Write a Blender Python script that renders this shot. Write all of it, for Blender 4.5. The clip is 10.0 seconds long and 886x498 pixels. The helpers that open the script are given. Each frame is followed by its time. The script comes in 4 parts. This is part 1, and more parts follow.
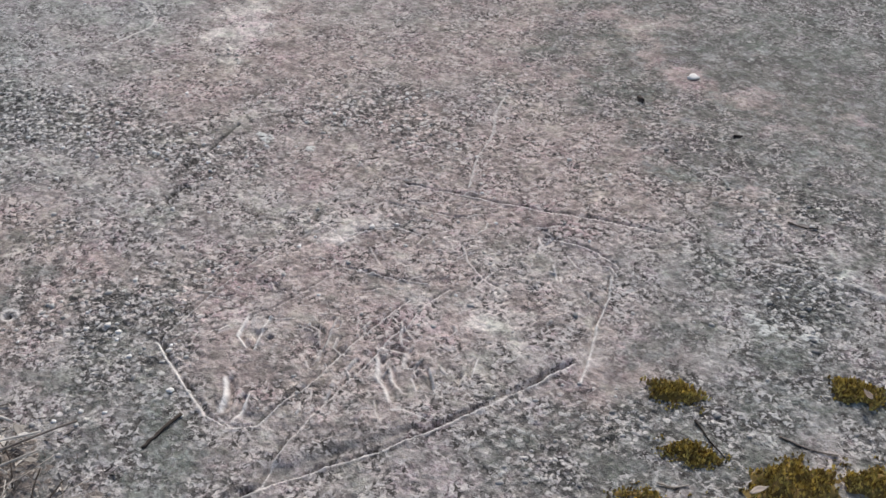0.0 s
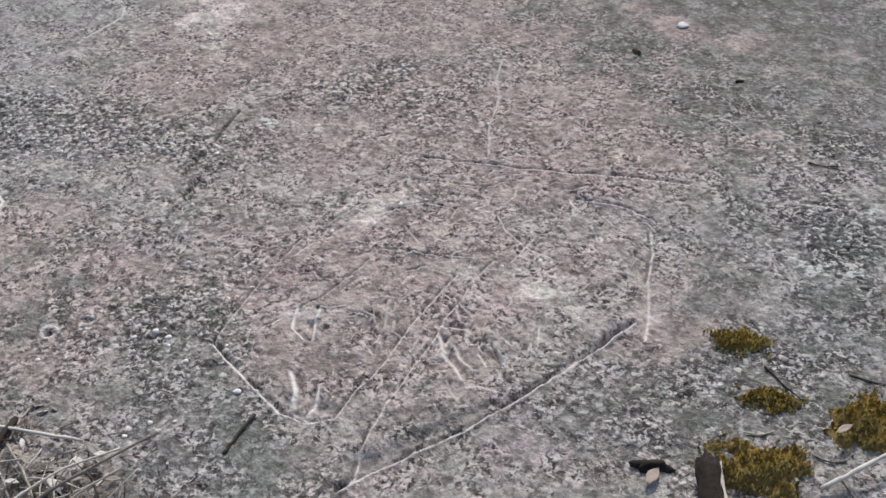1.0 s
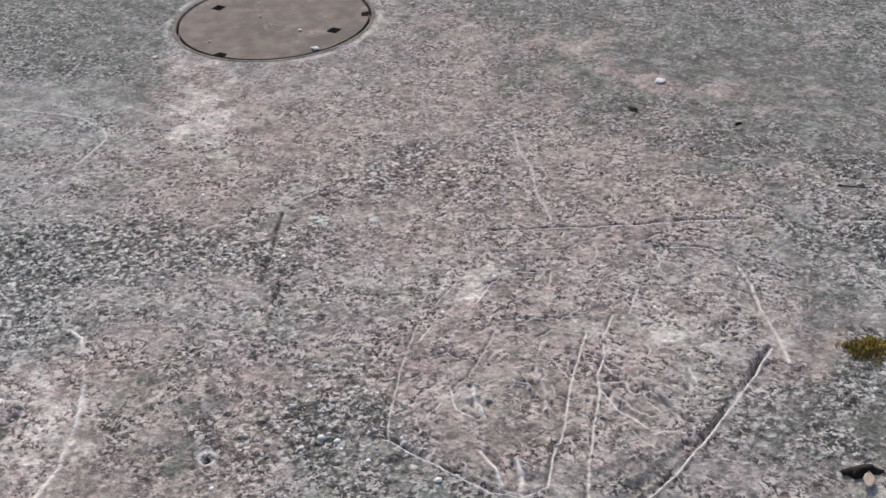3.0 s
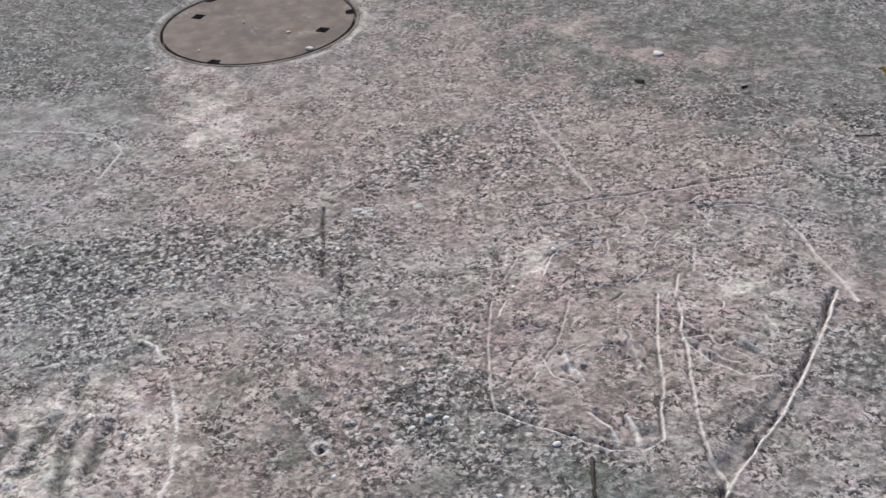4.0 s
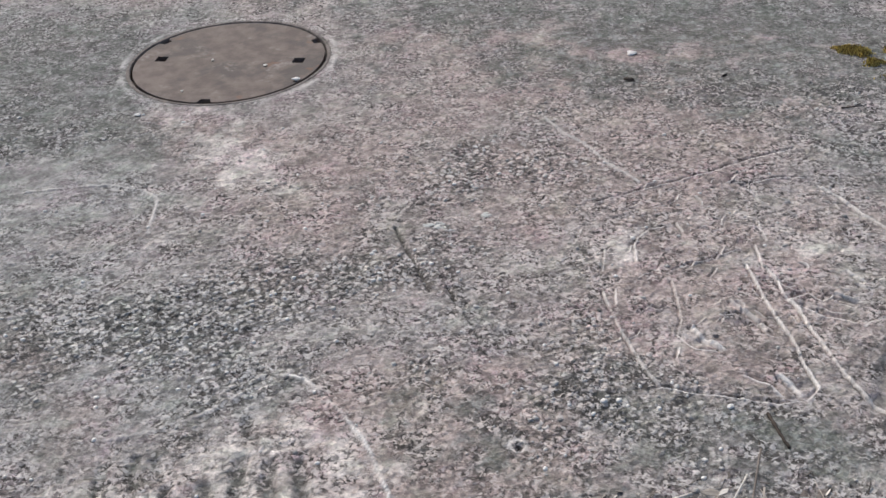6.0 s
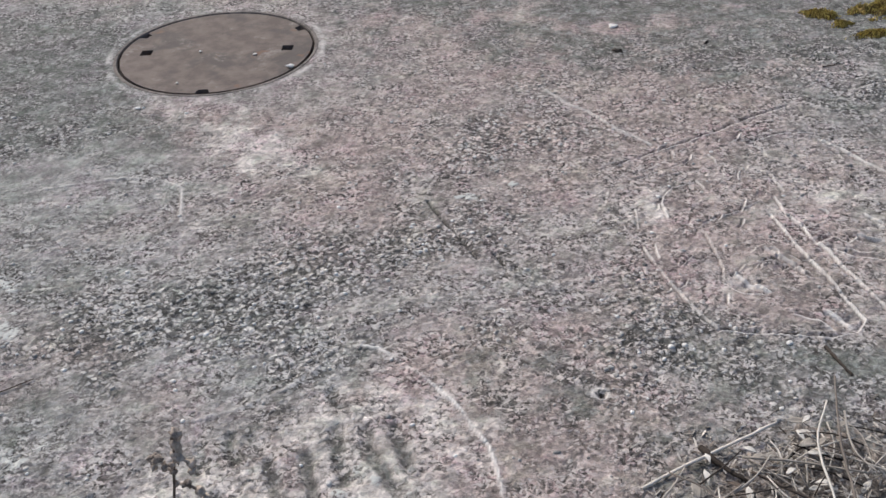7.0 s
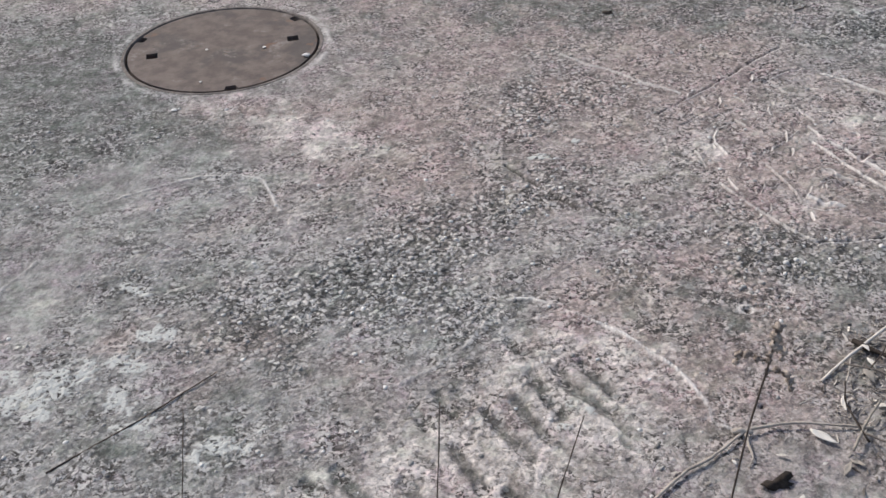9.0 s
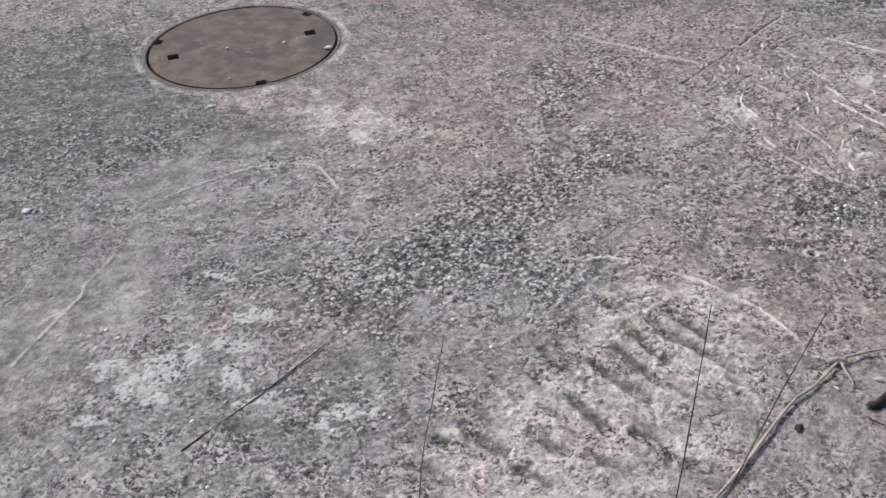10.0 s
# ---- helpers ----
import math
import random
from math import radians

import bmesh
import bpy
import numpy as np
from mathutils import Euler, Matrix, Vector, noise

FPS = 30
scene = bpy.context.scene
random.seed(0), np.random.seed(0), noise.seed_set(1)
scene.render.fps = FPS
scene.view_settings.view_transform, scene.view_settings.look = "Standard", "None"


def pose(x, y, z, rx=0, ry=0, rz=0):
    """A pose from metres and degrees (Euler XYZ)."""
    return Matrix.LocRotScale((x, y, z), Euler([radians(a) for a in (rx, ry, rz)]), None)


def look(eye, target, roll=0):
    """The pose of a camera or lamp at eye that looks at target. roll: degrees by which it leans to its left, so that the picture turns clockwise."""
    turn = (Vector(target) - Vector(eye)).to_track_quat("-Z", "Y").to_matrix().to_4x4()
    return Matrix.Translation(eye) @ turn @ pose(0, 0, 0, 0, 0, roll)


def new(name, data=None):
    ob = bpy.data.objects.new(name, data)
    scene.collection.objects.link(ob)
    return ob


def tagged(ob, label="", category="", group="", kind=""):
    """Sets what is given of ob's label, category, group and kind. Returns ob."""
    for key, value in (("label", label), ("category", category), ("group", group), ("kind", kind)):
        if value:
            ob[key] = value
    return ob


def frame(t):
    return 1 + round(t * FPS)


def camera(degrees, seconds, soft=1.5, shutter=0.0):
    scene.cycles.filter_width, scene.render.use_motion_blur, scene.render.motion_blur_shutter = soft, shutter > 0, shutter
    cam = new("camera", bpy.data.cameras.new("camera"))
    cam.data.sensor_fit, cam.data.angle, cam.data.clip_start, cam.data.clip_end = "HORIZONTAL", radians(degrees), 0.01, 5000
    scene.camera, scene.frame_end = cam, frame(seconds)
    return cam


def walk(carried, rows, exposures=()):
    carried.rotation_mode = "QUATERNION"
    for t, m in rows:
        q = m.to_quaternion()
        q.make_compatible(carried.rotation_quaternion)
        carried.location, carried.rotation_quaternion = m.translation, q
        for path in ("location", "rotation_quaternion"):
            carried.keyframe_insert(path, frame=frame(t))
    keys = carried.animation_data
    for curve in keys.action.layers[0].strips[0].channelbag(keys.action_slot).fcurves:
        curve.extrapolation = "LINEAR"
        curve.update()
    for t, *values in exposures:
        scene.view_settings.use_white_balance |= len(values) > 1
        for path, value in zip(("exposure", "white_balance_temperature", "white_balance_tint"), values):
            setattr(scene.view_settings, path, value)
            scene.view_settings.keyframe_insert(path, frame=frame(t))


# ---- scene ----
cam = camera(43, 10.0, soft=1.5)

PATH = [
    (0, (2.677, 0.008, 1.522), (1.429, 1.029, 0.34), -0.7),
    (0.5, (2.566, -0.068, 1.522), (1.389, 0.983, 0.293), -2.1),
    (1, (2.454, -0.18, 1.544), (1.348, 0.928, 0.3), -2.6),
    (1.5, (2.324, -0.294, 1.557), (1.283, 0.894, 0.331), -2.7),
    (2, (2.185, -0.41, 1.565), (1.206, 0.865, 0.375), -2.7),
    (2.5, (2.037, -0.536, 1.556), (1.122, 0.824, 0.409), -2.7),
    (2.7, (1.965, -0.589, 1.555), (1.087, 0.802, 0.418), -2.5),
    (3.8, (1.583, -0.882, 1.532), (0.906, 0.636, 0.42), -3.3),
    (4, (1.527, -0.899, 1.524), (0.872, 0.624, 0.406), -3.9),
    (4.5, (1.359, -0.997, 1.557), (0.797, 0.552, 0.423), -3.8),
    (5, (1.168, -1.07, 1.579), (0.707, 0.51, 0.443), -3.5),
    (5.5, (0.983, -1.14, 1.59), (0.619, 0.477, 0.471), -3.3),
    (5.7, (0.911, -1.165, 1.593), (0.582, 0.466, 0.484), -3.4),
    (6.8, (0.496, -1.313, 1.599), (0.384, 0.348, 0.49), -3.1),
    (7, (0.417, -1.338, 1.602), (0.343, 0.318, 0.482), -3.2),
    (7.5, (0.203, -1.389, 1.632), (0.233, 0.245, 0.48), -2.9),
    (8, (0.015, -1.423, 1.67), (0.126, 0.192, 0.496), -3.1),
    (8.5, (-0.194, -1.437, 1.705), (0.006, 0.166, 0.526), -3.1),
    (9, (-0.406, -1.458, 1.705), (-0.127, 0.147, 0.545), -3.2),
    (9.5, (-0.615, -1.475, 1.699), (-0.266, 0.124, 0.55), -3.5),
    (10, (-0.859, -1.494, 1.708), (-0.423, 0.08, 0.553), -3.7),
]
walk(cam, [(t, look(eye, target, roll)) for t, eye, target, roll in PATH])

# ---- world, sun, exposure ----
SUN_DIR = Vector((-0.62, 0.78, 0.95)).normalized()
world = bpy.data.worlds.new("sky")
scene.world = world
world.use_nodes = True
wt = world.node_tree
sky = wt.nodes.new("ShaderNodeTexSky")
sky.sky_type = "NISHITA"
sky.sun_disc = False
sky.sun_elevation = math.asin(SUN_DIR.z)
sky.sun_rotation = math.atan2(SUN_DIR.x, SUN_DIR.y)
sky.dust_density = 3.0
wt.links.new(sky.outputs[0], wt.nodes["Background"].inputs[0])
wt.nodes["Background"].inputs[1].default_value = 0.13
sun = new("sun", bpy.data.lights.new("sun", "SUN"))
sun.data.energy = 2.4
sun.data.angle = radians(5)
sun.data.color = (1.0, 0.95, 0.9)
sun.matrix_world = look(SUN_DIR * 20, (0, 0, 0))


# ---- numeric noise ----
import functools


@functools.lru_cache(None)
def lattice(seed):
    return np.random.default_rng(seed).random((257, 257))


def vnoise(x, y, size, seed):
    """Smooth value noise, 0 to 1, with features of that size in metres."""
    g = lattice(seed)
    u, v = x / size + 1000.5, y / size + 1000.5
    iu, iv = np.floor(u).astype(int), np.floor(v).astype(int)
    fu, fv = u - iu, v - iv
    fu, fv = fu * fu * (3 - 2 * fu), fv * fv * (3 - 2 * fv)
    a, b, c, d = iu % 256, (iu + 1) % 256, iv % 256, (iv + 1) % 256
    return (g[a, c] * (1 - fu) + g[b, c] * fu) * (1 - fv) + (g[a, d] * (1 - fu) + g[b, d] * fu) * fv


def fbm(x, y, size, seed, octaves=4, gain=0.55):
    total, weight, amp = 0, 0, 1
    for k in range(octaves):
        total = total + amp * vnoise(x, y, size / 2 ** k, seed + k)
        weight += amp
        amp *= gain
    return total / weight


def sstep(a, b, v):
    t = np.clip((v - a) / (b - a), 0, 1)
    return t * t * (3 - 2 * t)


def along(x, y, line):
    """Distance to a polyline and the signed side (positive on the right of its way)."""
    best = np.full(x.shape, 9.0)
    side = np.zeros(x.shape)
    for (ax, ay), (bx, by) in zip(line, line[1:]):
        dx, dy = bx - ax, by - ay
        n = math.hypot(dx, dy)
        k = np.clip(((x - ax) * dx + (y - ay) * dy) / (n * n), 0, 1)
        d = np.hypot(x - ax - k * dx, y - ay - k * dy)
        near = d < best
        best = np.where(near, d, best)
        side = np.where(near, ((x - ax) * dy - (y - ay) * dx) / n, side)
    return best, side


def spots(x, y, table):
    """Soft elliptic patches: x, y, half length, half width, turn in degrees, weight."""
    out = np.zeros(x.shape)
    for cx, cy, a, b, turn, w in table:
        c, s = math.cos(radians(turn)), math.sin(radians(turn))
        u, v = (x - cx) * c + (y - cy) * s, -(x - cx) * s + (y - cy) * c
        out = out + w * np.exp(-((u / a) ** 2 + (v / b) ** 2))
    return out


# ---- the drawing scratched into the concrete: half width, depth, lip height, brightness, then the line ----
OUTLINE = [
    (0.0085, 0.015, 0.005, 0.85, [(1.404, 0.585), (1.416, 0.65), (1.438, 0.722), (1.471, 0.83), (1.492, 0.93), (1.505, 1.03), (1.519, 1.12), (1.534, 1.272)]),
    (0.006, 0.008, 0.003, 1.0, [(0.942, 0.668), (1.004, 0.658), (1.077, 0.651), (1.131, 0.642), (1.19, 0.637), (1.228, 0.648)]),
]
NOSE = [
    (0.0045, 0.008, 0.003, 1.0, [(1.16, 1.15), (1.179, 1.068), (1.199, 0.98), (1.232, 0.867), (1.252, 0.772), (1.272, 0.695), (1.242, 0.652)]),
    (0.0045, 0.008, 0.003, 1.0, [(1.191, 1.234), (1.202, 1.149), (1.225, 1.096), (1.235, 1.035), (1.257, 0.986), (1.276, 0.926), (1.309, 0.822), (1.341, 0.724), (1.371, 0.669), (1.404, 0.62), (1.406, 0.585)]),
    (0.0045, 0.006, 0.003, 0.7, [(0.942, 0.668), (0.9, 0.75), (0.86, 0.85), (0.83, 0.95), (0.815, 1.01)]),
    (0.005, 0.006, 0.003, 0.95, [(1.39, 1.54), (1.44, 1.478), (1.475, 1.4), (1.53, 1.33), (1.56, 1.285), (1.585, 1.24)]),
]
UPPER_LINES = [
    (0.0055, 0.009, 0.003, 0.95, [(0.8, 1.43), (0.91, 1.495), (1.01, 1.554), (1.125, 1.62), (1.25, 1.695), (1.35, 1.755)]),
    (0.005, 0.0055, 0.0025, 0.85, [(0.599, 1.959), (0.673, 1.836), (0.747, 1.765), (0.813, 1.648), (0.905, 1.538)]),
    (0.006, 0.008, 0.003, 0.95, [(1.19, 1.535), (1.279, 1.578), (1.377, 1.585)]),
]
UPPER_SCRATCHES = [
    (0.004, 0.004, 0.002, 0.6, [(0.815, 1.10), (0.814, 1.192)]), (0.004, 0.004, 0.002, 0.6, [(0.738, 1.217), (0.756, 1.293)]),
    (0.005, 0.005, 0.002, 0.6, [(0.843, 1.341), (0.92, 1.388), (0.972, 1.419)]),
    (0.005, 0.005, 0.003, 0.7, [(0.895, 1.150), (0.890, 1.216), (0.897, 1.257), (0.928, 1.296), (0.991, 1.317)]),
    (0.004, 0.004, 0.002, 0.6, [(0.999, 1.327), (1.012, 1.285)]), (0.005, 0.005, 0.003, 0.7, [(1.285, 1.47), (1.316, 1.443)]),
    (0.0045, 0.005, 0.002, 0.6, [(1.206, 1.35), (1.221, 1.258)]), (0.004, 0.004, 0.002, 0.7, [(0.845, 0.962), (0.843, 1.02)]),
    (0.0045, 0.005, 0.003, 0.55, [(1.088, 1.369), (1.149, 1.337), (1.227, 1.323), (1.282, 1.33)]),
    (0.005, 0.005, 0.003, 0.5, [(0.988, 1.116), (1.031, 1.147), (1.095, 1.182), (1.146, 1.215)]),
    (0.005, 0.006, 0.003, 0.45, [(0.961, 1.203), (1.017, 1.183)]),
]
LEFT_EYE = [
    (0.004, 0.004, 0.002, 0.4, [(0.978, 1.068), (0.992, 0.99), (0.998, 0.921), (0.987, 0.858)]),
    (0.0055, 0.006, 0.003, 1.0, [(0.987, 0.858), (1.029, 0.808), (1.066, 0.802)]),
    (0.007, 0.007, 0.004, 1.1, [(1.018, 0.884), (1.05, 0.835), (1.08, 0.806)]),
    (0.007, 0.006, 0.003, 0.5, [(1.11, 0.990), (1.14, 0.955), (1.160, 0.93), (1.178, 0.885)]),
    (0.005, 0.005, 0.002, 0.5, [(1.088, 0.942), (1.12, 0.948), (1.135, 0.935)]),
    (0.010, 0.008, 0.004, 0.95, [(1.131, 0.721), (1.17, 0.697), (1.195, 0.672)]),
    (0.009, 0.008, 0.004, 1.0, [(1.195, 0.720), (1.213, 0.70), (1.229, 0.667)]),
    (0.005, 0.005, 0.003, 0.8, [(1.212, 0.655), (1.239, 0.658)]),
]
RIGHT_EYE = [
    (0.009, 0.008, 0.003, 0.75, [(1.246, 1.010), (1.27, 1.03), (1.298, 1.041), (1.322, 1.015), (1.345, 1.035)]),
    (0.009, 0.008, 0.003, 0.75, [(1.275, 0.985), (1.315, 0.955), (1.355, 0.947), (1.388, 0.93)]),
    (0.0045, 0.006, 0.003, 0.75, [(1.361, 1.045), (1.403, 1.02), (1.420, 1.008), (1.395, 0.99), (1.361, 1.003)]),
    (0.004, 0.003, 0.002, 1.0, [(1.405, 0.918), (1.425, 0.938), (1.462, 0.956)]),
    (0.006, 0.005, 0.003, 0.6, [(1.31, 0.985), (1.34, 0.97), (1.38, 0.965)]),
    (0.005, 0.004, 0.002, 0.5, [(1.19, 1.09), (1.285, 1.075), (1.30, 1.03)]),
]
DRAWING = OUTLINE + NOSE + UPPER_LINES + UPPER_SCRATCHES + LEFT_EYE + RIGHT_EYE
# short thin scratches inside the drawing, and the wide scoop beside its longest line
strokes = random.Random(31)
for _ in range(110):
    u, v = strokes.random(), strokes.random()
    cx, cy = 0.84 + 0.64 * u, 0.74 + 0.8 * v + 0.06 * u
    if cx > 1.46 or cy < 0.62 + 0.9 * max(0.0, cx - 1.25) or strokes.random() > 0.35 + 0.65 * v:
        continue
    turn = radians(strokes.gauss(-30 if u > 0.5 else 60, 24))
    half = strokes.uniform(0.008, 0.03)
    dx, dy, bow = half * math.cos(turn), half * math.sin(turn), strokes.uniform(-0.7, 0.7)
    DRAWING.append((strokes.uniform(0.003, 0.0055), strokes.uniform(0.002, 0.006), 0.003, strokes.uniform(0.35, 0.85),
                    [(cx - dx, cy - dy), (cx - bow * dy, cy + bow * dx), (cx + dx, cy + dy)]))
SCOOPS = [(1.395, 0.665, 0.05, 0.02, 60, 0.012), (1.425, 0.77, 0.07, 0.014, 70, 0.009), (1.465, 0.9, 0.06, 0.012, 75, 0.007), (1.235, 0.70, 0.02, 0.012, 0, 0.008),
          (1.17, 0.665, 0.04, 0.01, -10, 0.006), (1.02, 0.835, 0.025, 0.016, 0, 0.006), (1.395, 1.015, 0.022, 0.013, -10, 0.007), (1.13, 0.91, 0.03, 0.02, -30, 0.004)]
# fine cracks and the edge of the print: half width, depth, line
CRACKS = [
    (0.005, 0.011, [(0.264, 1.269), (0.326, 1.145), (0.396, 0.989)]),
    (0.0065, 0.012, [(0.442, 1.01), (0.465, 0.956), (0.484, 0.934)]),
    (0.003, 0.005, [(0.494, 0.903), (0.539, 0.814)]),
]
RIDGES = [
    (0.005, 0.006, 1.2, [(0.128, 0.645), (0.168, 0.635), (0.24, 0.57), (0.302, 0.5), (0.362, 0.41), (0.412, 0.315), (0.437, 0.2), (0.43, 0.125), (0.475, 0.078)]),
    (0.0055, 0.0045, 0.7, [(-0.882, 1.379), (-0.72, 1.431), (-0.6, 1.445), (-0.49, 1.42), (-0.43, 1.375), (-0.408, 1.27), (-0.395, 1.2)]),
    (0.006, 0.004, 0.5, [(-1.311, 0.753), (-1.251, 0.83), (-1.203, 0.892), (-1.144, 0.967), (-1.12, 1.029), (-1.04, 1.138)]),
    (0.006, 0.004, 0.6, [(1.56, 1.83), (1.70, 1.90), (1.84, 1.93)]),
    (0.006, 0.004, 0.35, [(0.07, 0.63), (0.03, 0.56), (-0.03, 0.5), (-0.12, 0.45), (-0.22, 0.41)]),
]
# tread bars of the print: half width, depth, then the line
TREAD = [
    (0.012, 1.0, [(0.223, 0.386), (0.233, 0.319), (0.271, 0.244)]), (0.014, 1.0, [(0.16, 0.372), (0.182, 0.284), (0.222, 0.212)]),
    (0.015, 1.0, [(0.1, 0.375), (0.11, 0.299), (0.127, 0.228)]), (0.013, 0.95, [(0.041, 0.296), (0.062, 0.23), (0.074, 0.17)]),
    (0.013, 0.9, [(-0.03, 0.28), (-0.005, 0.215), (0.03, 0.124)]), (0.009, 0.75, [(0.077, 0.505), (0.088, 0.453), (0.115, 0.428)]),
    (0.011, 0.85, [(-0.122, 0.365), (-0.1, 0.29)]), (0.012, 0.95, [(-0.178, 0.337), (-0.17, 0.27)]), (0.009, 0.65, [(-0.077, 0.356), (-0.055, 0.307)]),
    (0.013, 0.9, [(-0.121, 0.197), (-0.105, 0.13), (-0.087, 0.063)]), (0.013, 0.95, [(-0.37, 0.19), (-0.345, 0.13), (-0.314, 0.086)]),
]
FAINT_TREAD = [
    (0.012, 0.9, [(-0.44, 0.178), (-0.417, 0.134)]), (0.013, 0.9, [(-0.043, 0.046), (0.004, -0.042)]), (0.013, 0.9, [(-0.243, 0.122), (-0.198, 0.043)]),
    (0.006, 0.55, [(0.203, 0.235), (0.248, 0.135)]), (0.007, 0.6, [(0.227, 0.123), (0.262, 0.065)]), (0.011, 0.7, [(0.015, -0.071), (0.057, -0.112)]),
    (0.008, 0.5, [(-0.267, 0.324), (-0.246, 0.285)]), (0.011, 0.7, [(-0.30, 0.03), (-0.265, -0.03)]), (0.010, 0.6, [(-0.14, 0.0), (-0.10, -0.05)]),
    (0.012, 0.7, [(-0.5, 0.12), (-0.45, 0.05)]), (0.007, 0.45, [(0.09, 0.16), (0.125, 0.09)]), (0.008, 0.5, [(-0.19, 0.2), (-0.17, 0.15)]),
]
# crusts of white lichen
LICHEN = [
    (-0.769, 0.777, 0.04, 0.035, -21, 1.2), (-0.814, 0.666, 0.045, 0.018, -21, 1.1), (-0.803, 0.56, 0.055, 0.036, -21, 1.2), (-0.767, 0.463, 0.055, 0.022, -21, 1.0),
    (-1.02, 0.605, 0.045, 0.029, -21, 1.0), (-1.093, 0.676, 0.05, 0.038, -21, 0.9), (-0.817, 0.937, 0.05, 0.018, -22, 1.0), (-0.987, 0.548, 0.04, 0.016, -21, 0.9),
    (-0.816, 0.4, 0.035, 0.018, -21, 0.8), (-1.116, 0.517, 0.04, 0.019, -21, 0.7), (-0.95, 0.62, 0.2, 0.12, 30, 0.35), (-0.62, 0.30, 0.16, 0.10, 0, 0.35),
    (-0.3, 0.6, 0.03, 0.02, 0, 0.5), (0.1, 0.2, 0.3, 0.2, 20, 0.3), (1.717, 1.695, 0.16, 0.14, 41, 0.35), (0.42, 1.3, 0.2, 0.05, 20, 0.35),
]
# wide zones of the surface
AGGREGATE = [
    (-0.3, 0.83, 0.36, 0.17, 20, 0.9), (0.1, 0.98, 0.3, 0.2, 25, 0.9), (0.0, 0.62, 0.22, 0.16, -30, 0.9), (0.84, 0.6, 0.17, 0.12, 10, 1.0),
    (0.70, 0.8, 0.2, 0.13, -35, 0.6), (0.5, 1.65, 0.25, 0.16, 30, 0.7), (0.42, 1.16, 0.2, 0.14, 0, 0.6), (0.35, 1.45, 0.3, 0.1, 25, 0.4),
    (-0.8, 0.5, 0.35, 0.3, 0, 0.25), (-1.05, 1.75, 0.35, 0.3, 0, 0.35), (1.75, 1.7, 0.3, 0.3, 0, 0.7), (1.4, 2.1, 0.5, 0.1, 10, 0.5),
    (1.75, 1.15, 0.25, 0.25, 0, 0.5), (0.95, 0.45, 0.2, 0.1, 0, 0.4), (-0.9, 0.2, 0.4, 0.3, 0, 0.3), (0.75, 1.25, 0.12, 0.3, 0, 0.35),
]
WARM = [
    (-0.537, 0.658, 0.15, 0.09, -21, 1.0), (-0.625, 0.512, 0.07, 0.08, -21, 0.9), (-0.869, 0.764, 0.057, 0.072, -21, 0.9), (-1.184, 0.664, 0.08, 0.08, -21, 0.5),
]
WARM_WIDE = [
    (0.45, 0.5, 0.2, 0.24, -50, 1.2), (0.65, 0.38, 0.2, 0.16, -20, 0.9), (-0.45, 1.72, 0.4, 0.14, -28, 0.9), (0.05, 1.65, 0.5, 0.2, -10, 0.6), (1.02, 1.0, 0.26, 0.36, -20, 0.8), (1.3, 1.2, 0.14, 0.25, -20, 0.5),
    (0.1, 0.25, 0.36, 0.22, 25, 0.5), (-0.2, 0.05, 0.3, 0.16, 15, 0.4), (0.8, 2.2, 0.6, 0.5, 0, 0.6), (0.75, 1.42, 0.4, 0.18, 25, 0.6), (1.15, 1.8, 0.4, 0.2, 20, 0.6),
    (1.65, 1.25, 0.08, 0.35, 15, 0.6), (-0.05, 1.3, 0.3, 0.14, -15, 0.7), (0.35, 2.5, 0.6, 0.5, 0, 0.5), (0.45, 0.2, 0.12, 0.2, 0, 0.4),
]
COOL = [
    (-1.05, 0.9, 0.4, 0.7, 0, -0.6), (-0.3, 0.75, 0.45, 0.22, 20, -0.55), (-1.0, 1.9, 0.4, 0.4, 0, -0.8), (1.75, 1.7, 0.3, 0.3, 0, -0.5), (-0.75, 0.3, 0.4, 0.25, 0, -0.6),
    (-0.75, 1.35, 0.3, 0.16, 0, -0.5), (0.0, 0.6, 0.2, 0.12, 0, -0.4), (1.0, 3.1, 0.8, 0.5, 20, -0.4),
]
PALE = [
    (-0.5, 1.8, 0.3, 0.12, -28, 1.0), (-0.3, 1.55, 0.28, 0.1, -25, 0.8), (-0.62, 1.3, 0.26, 0.15, 0, 0.3), (-1.15, 0.9, 0.2, 0.35, -30, 0.35), (1.02, 0.92, 0.2, 0.26, -20, 0.25),
    (1.3, 1.25, 0.14, 0.2, -20, 0.5), (0.2, 0.32, 0.24, 0.2, 30, 0.85), (0.0, 0.22, 0.3, 0.17, 20, 0.8), (-0.25, 0.08, 0.3, 0.17, 15, 0.9), (-0.05, -0.02, 0.25, 0.12, 20, 0.7), (0.92, 1.27, 0.24, 0.14, 25, 0.6),
    (1.42, 1.47, 0.06, 0.1, 0, 0.25), (1.66, 1.2, 0.06, 0.25, 15, 0.4), (-0.95, 0.62, 0.2, 0.1, 30, 0.25),
    (1.3, 0.98, 0.08, 0.06, -40, 0.45), (0.4, 1.3, 0.25, 0.06, 20, 0.25), (-0.3, 2.8, 0.6, 0.3, 0, 0.2),
]
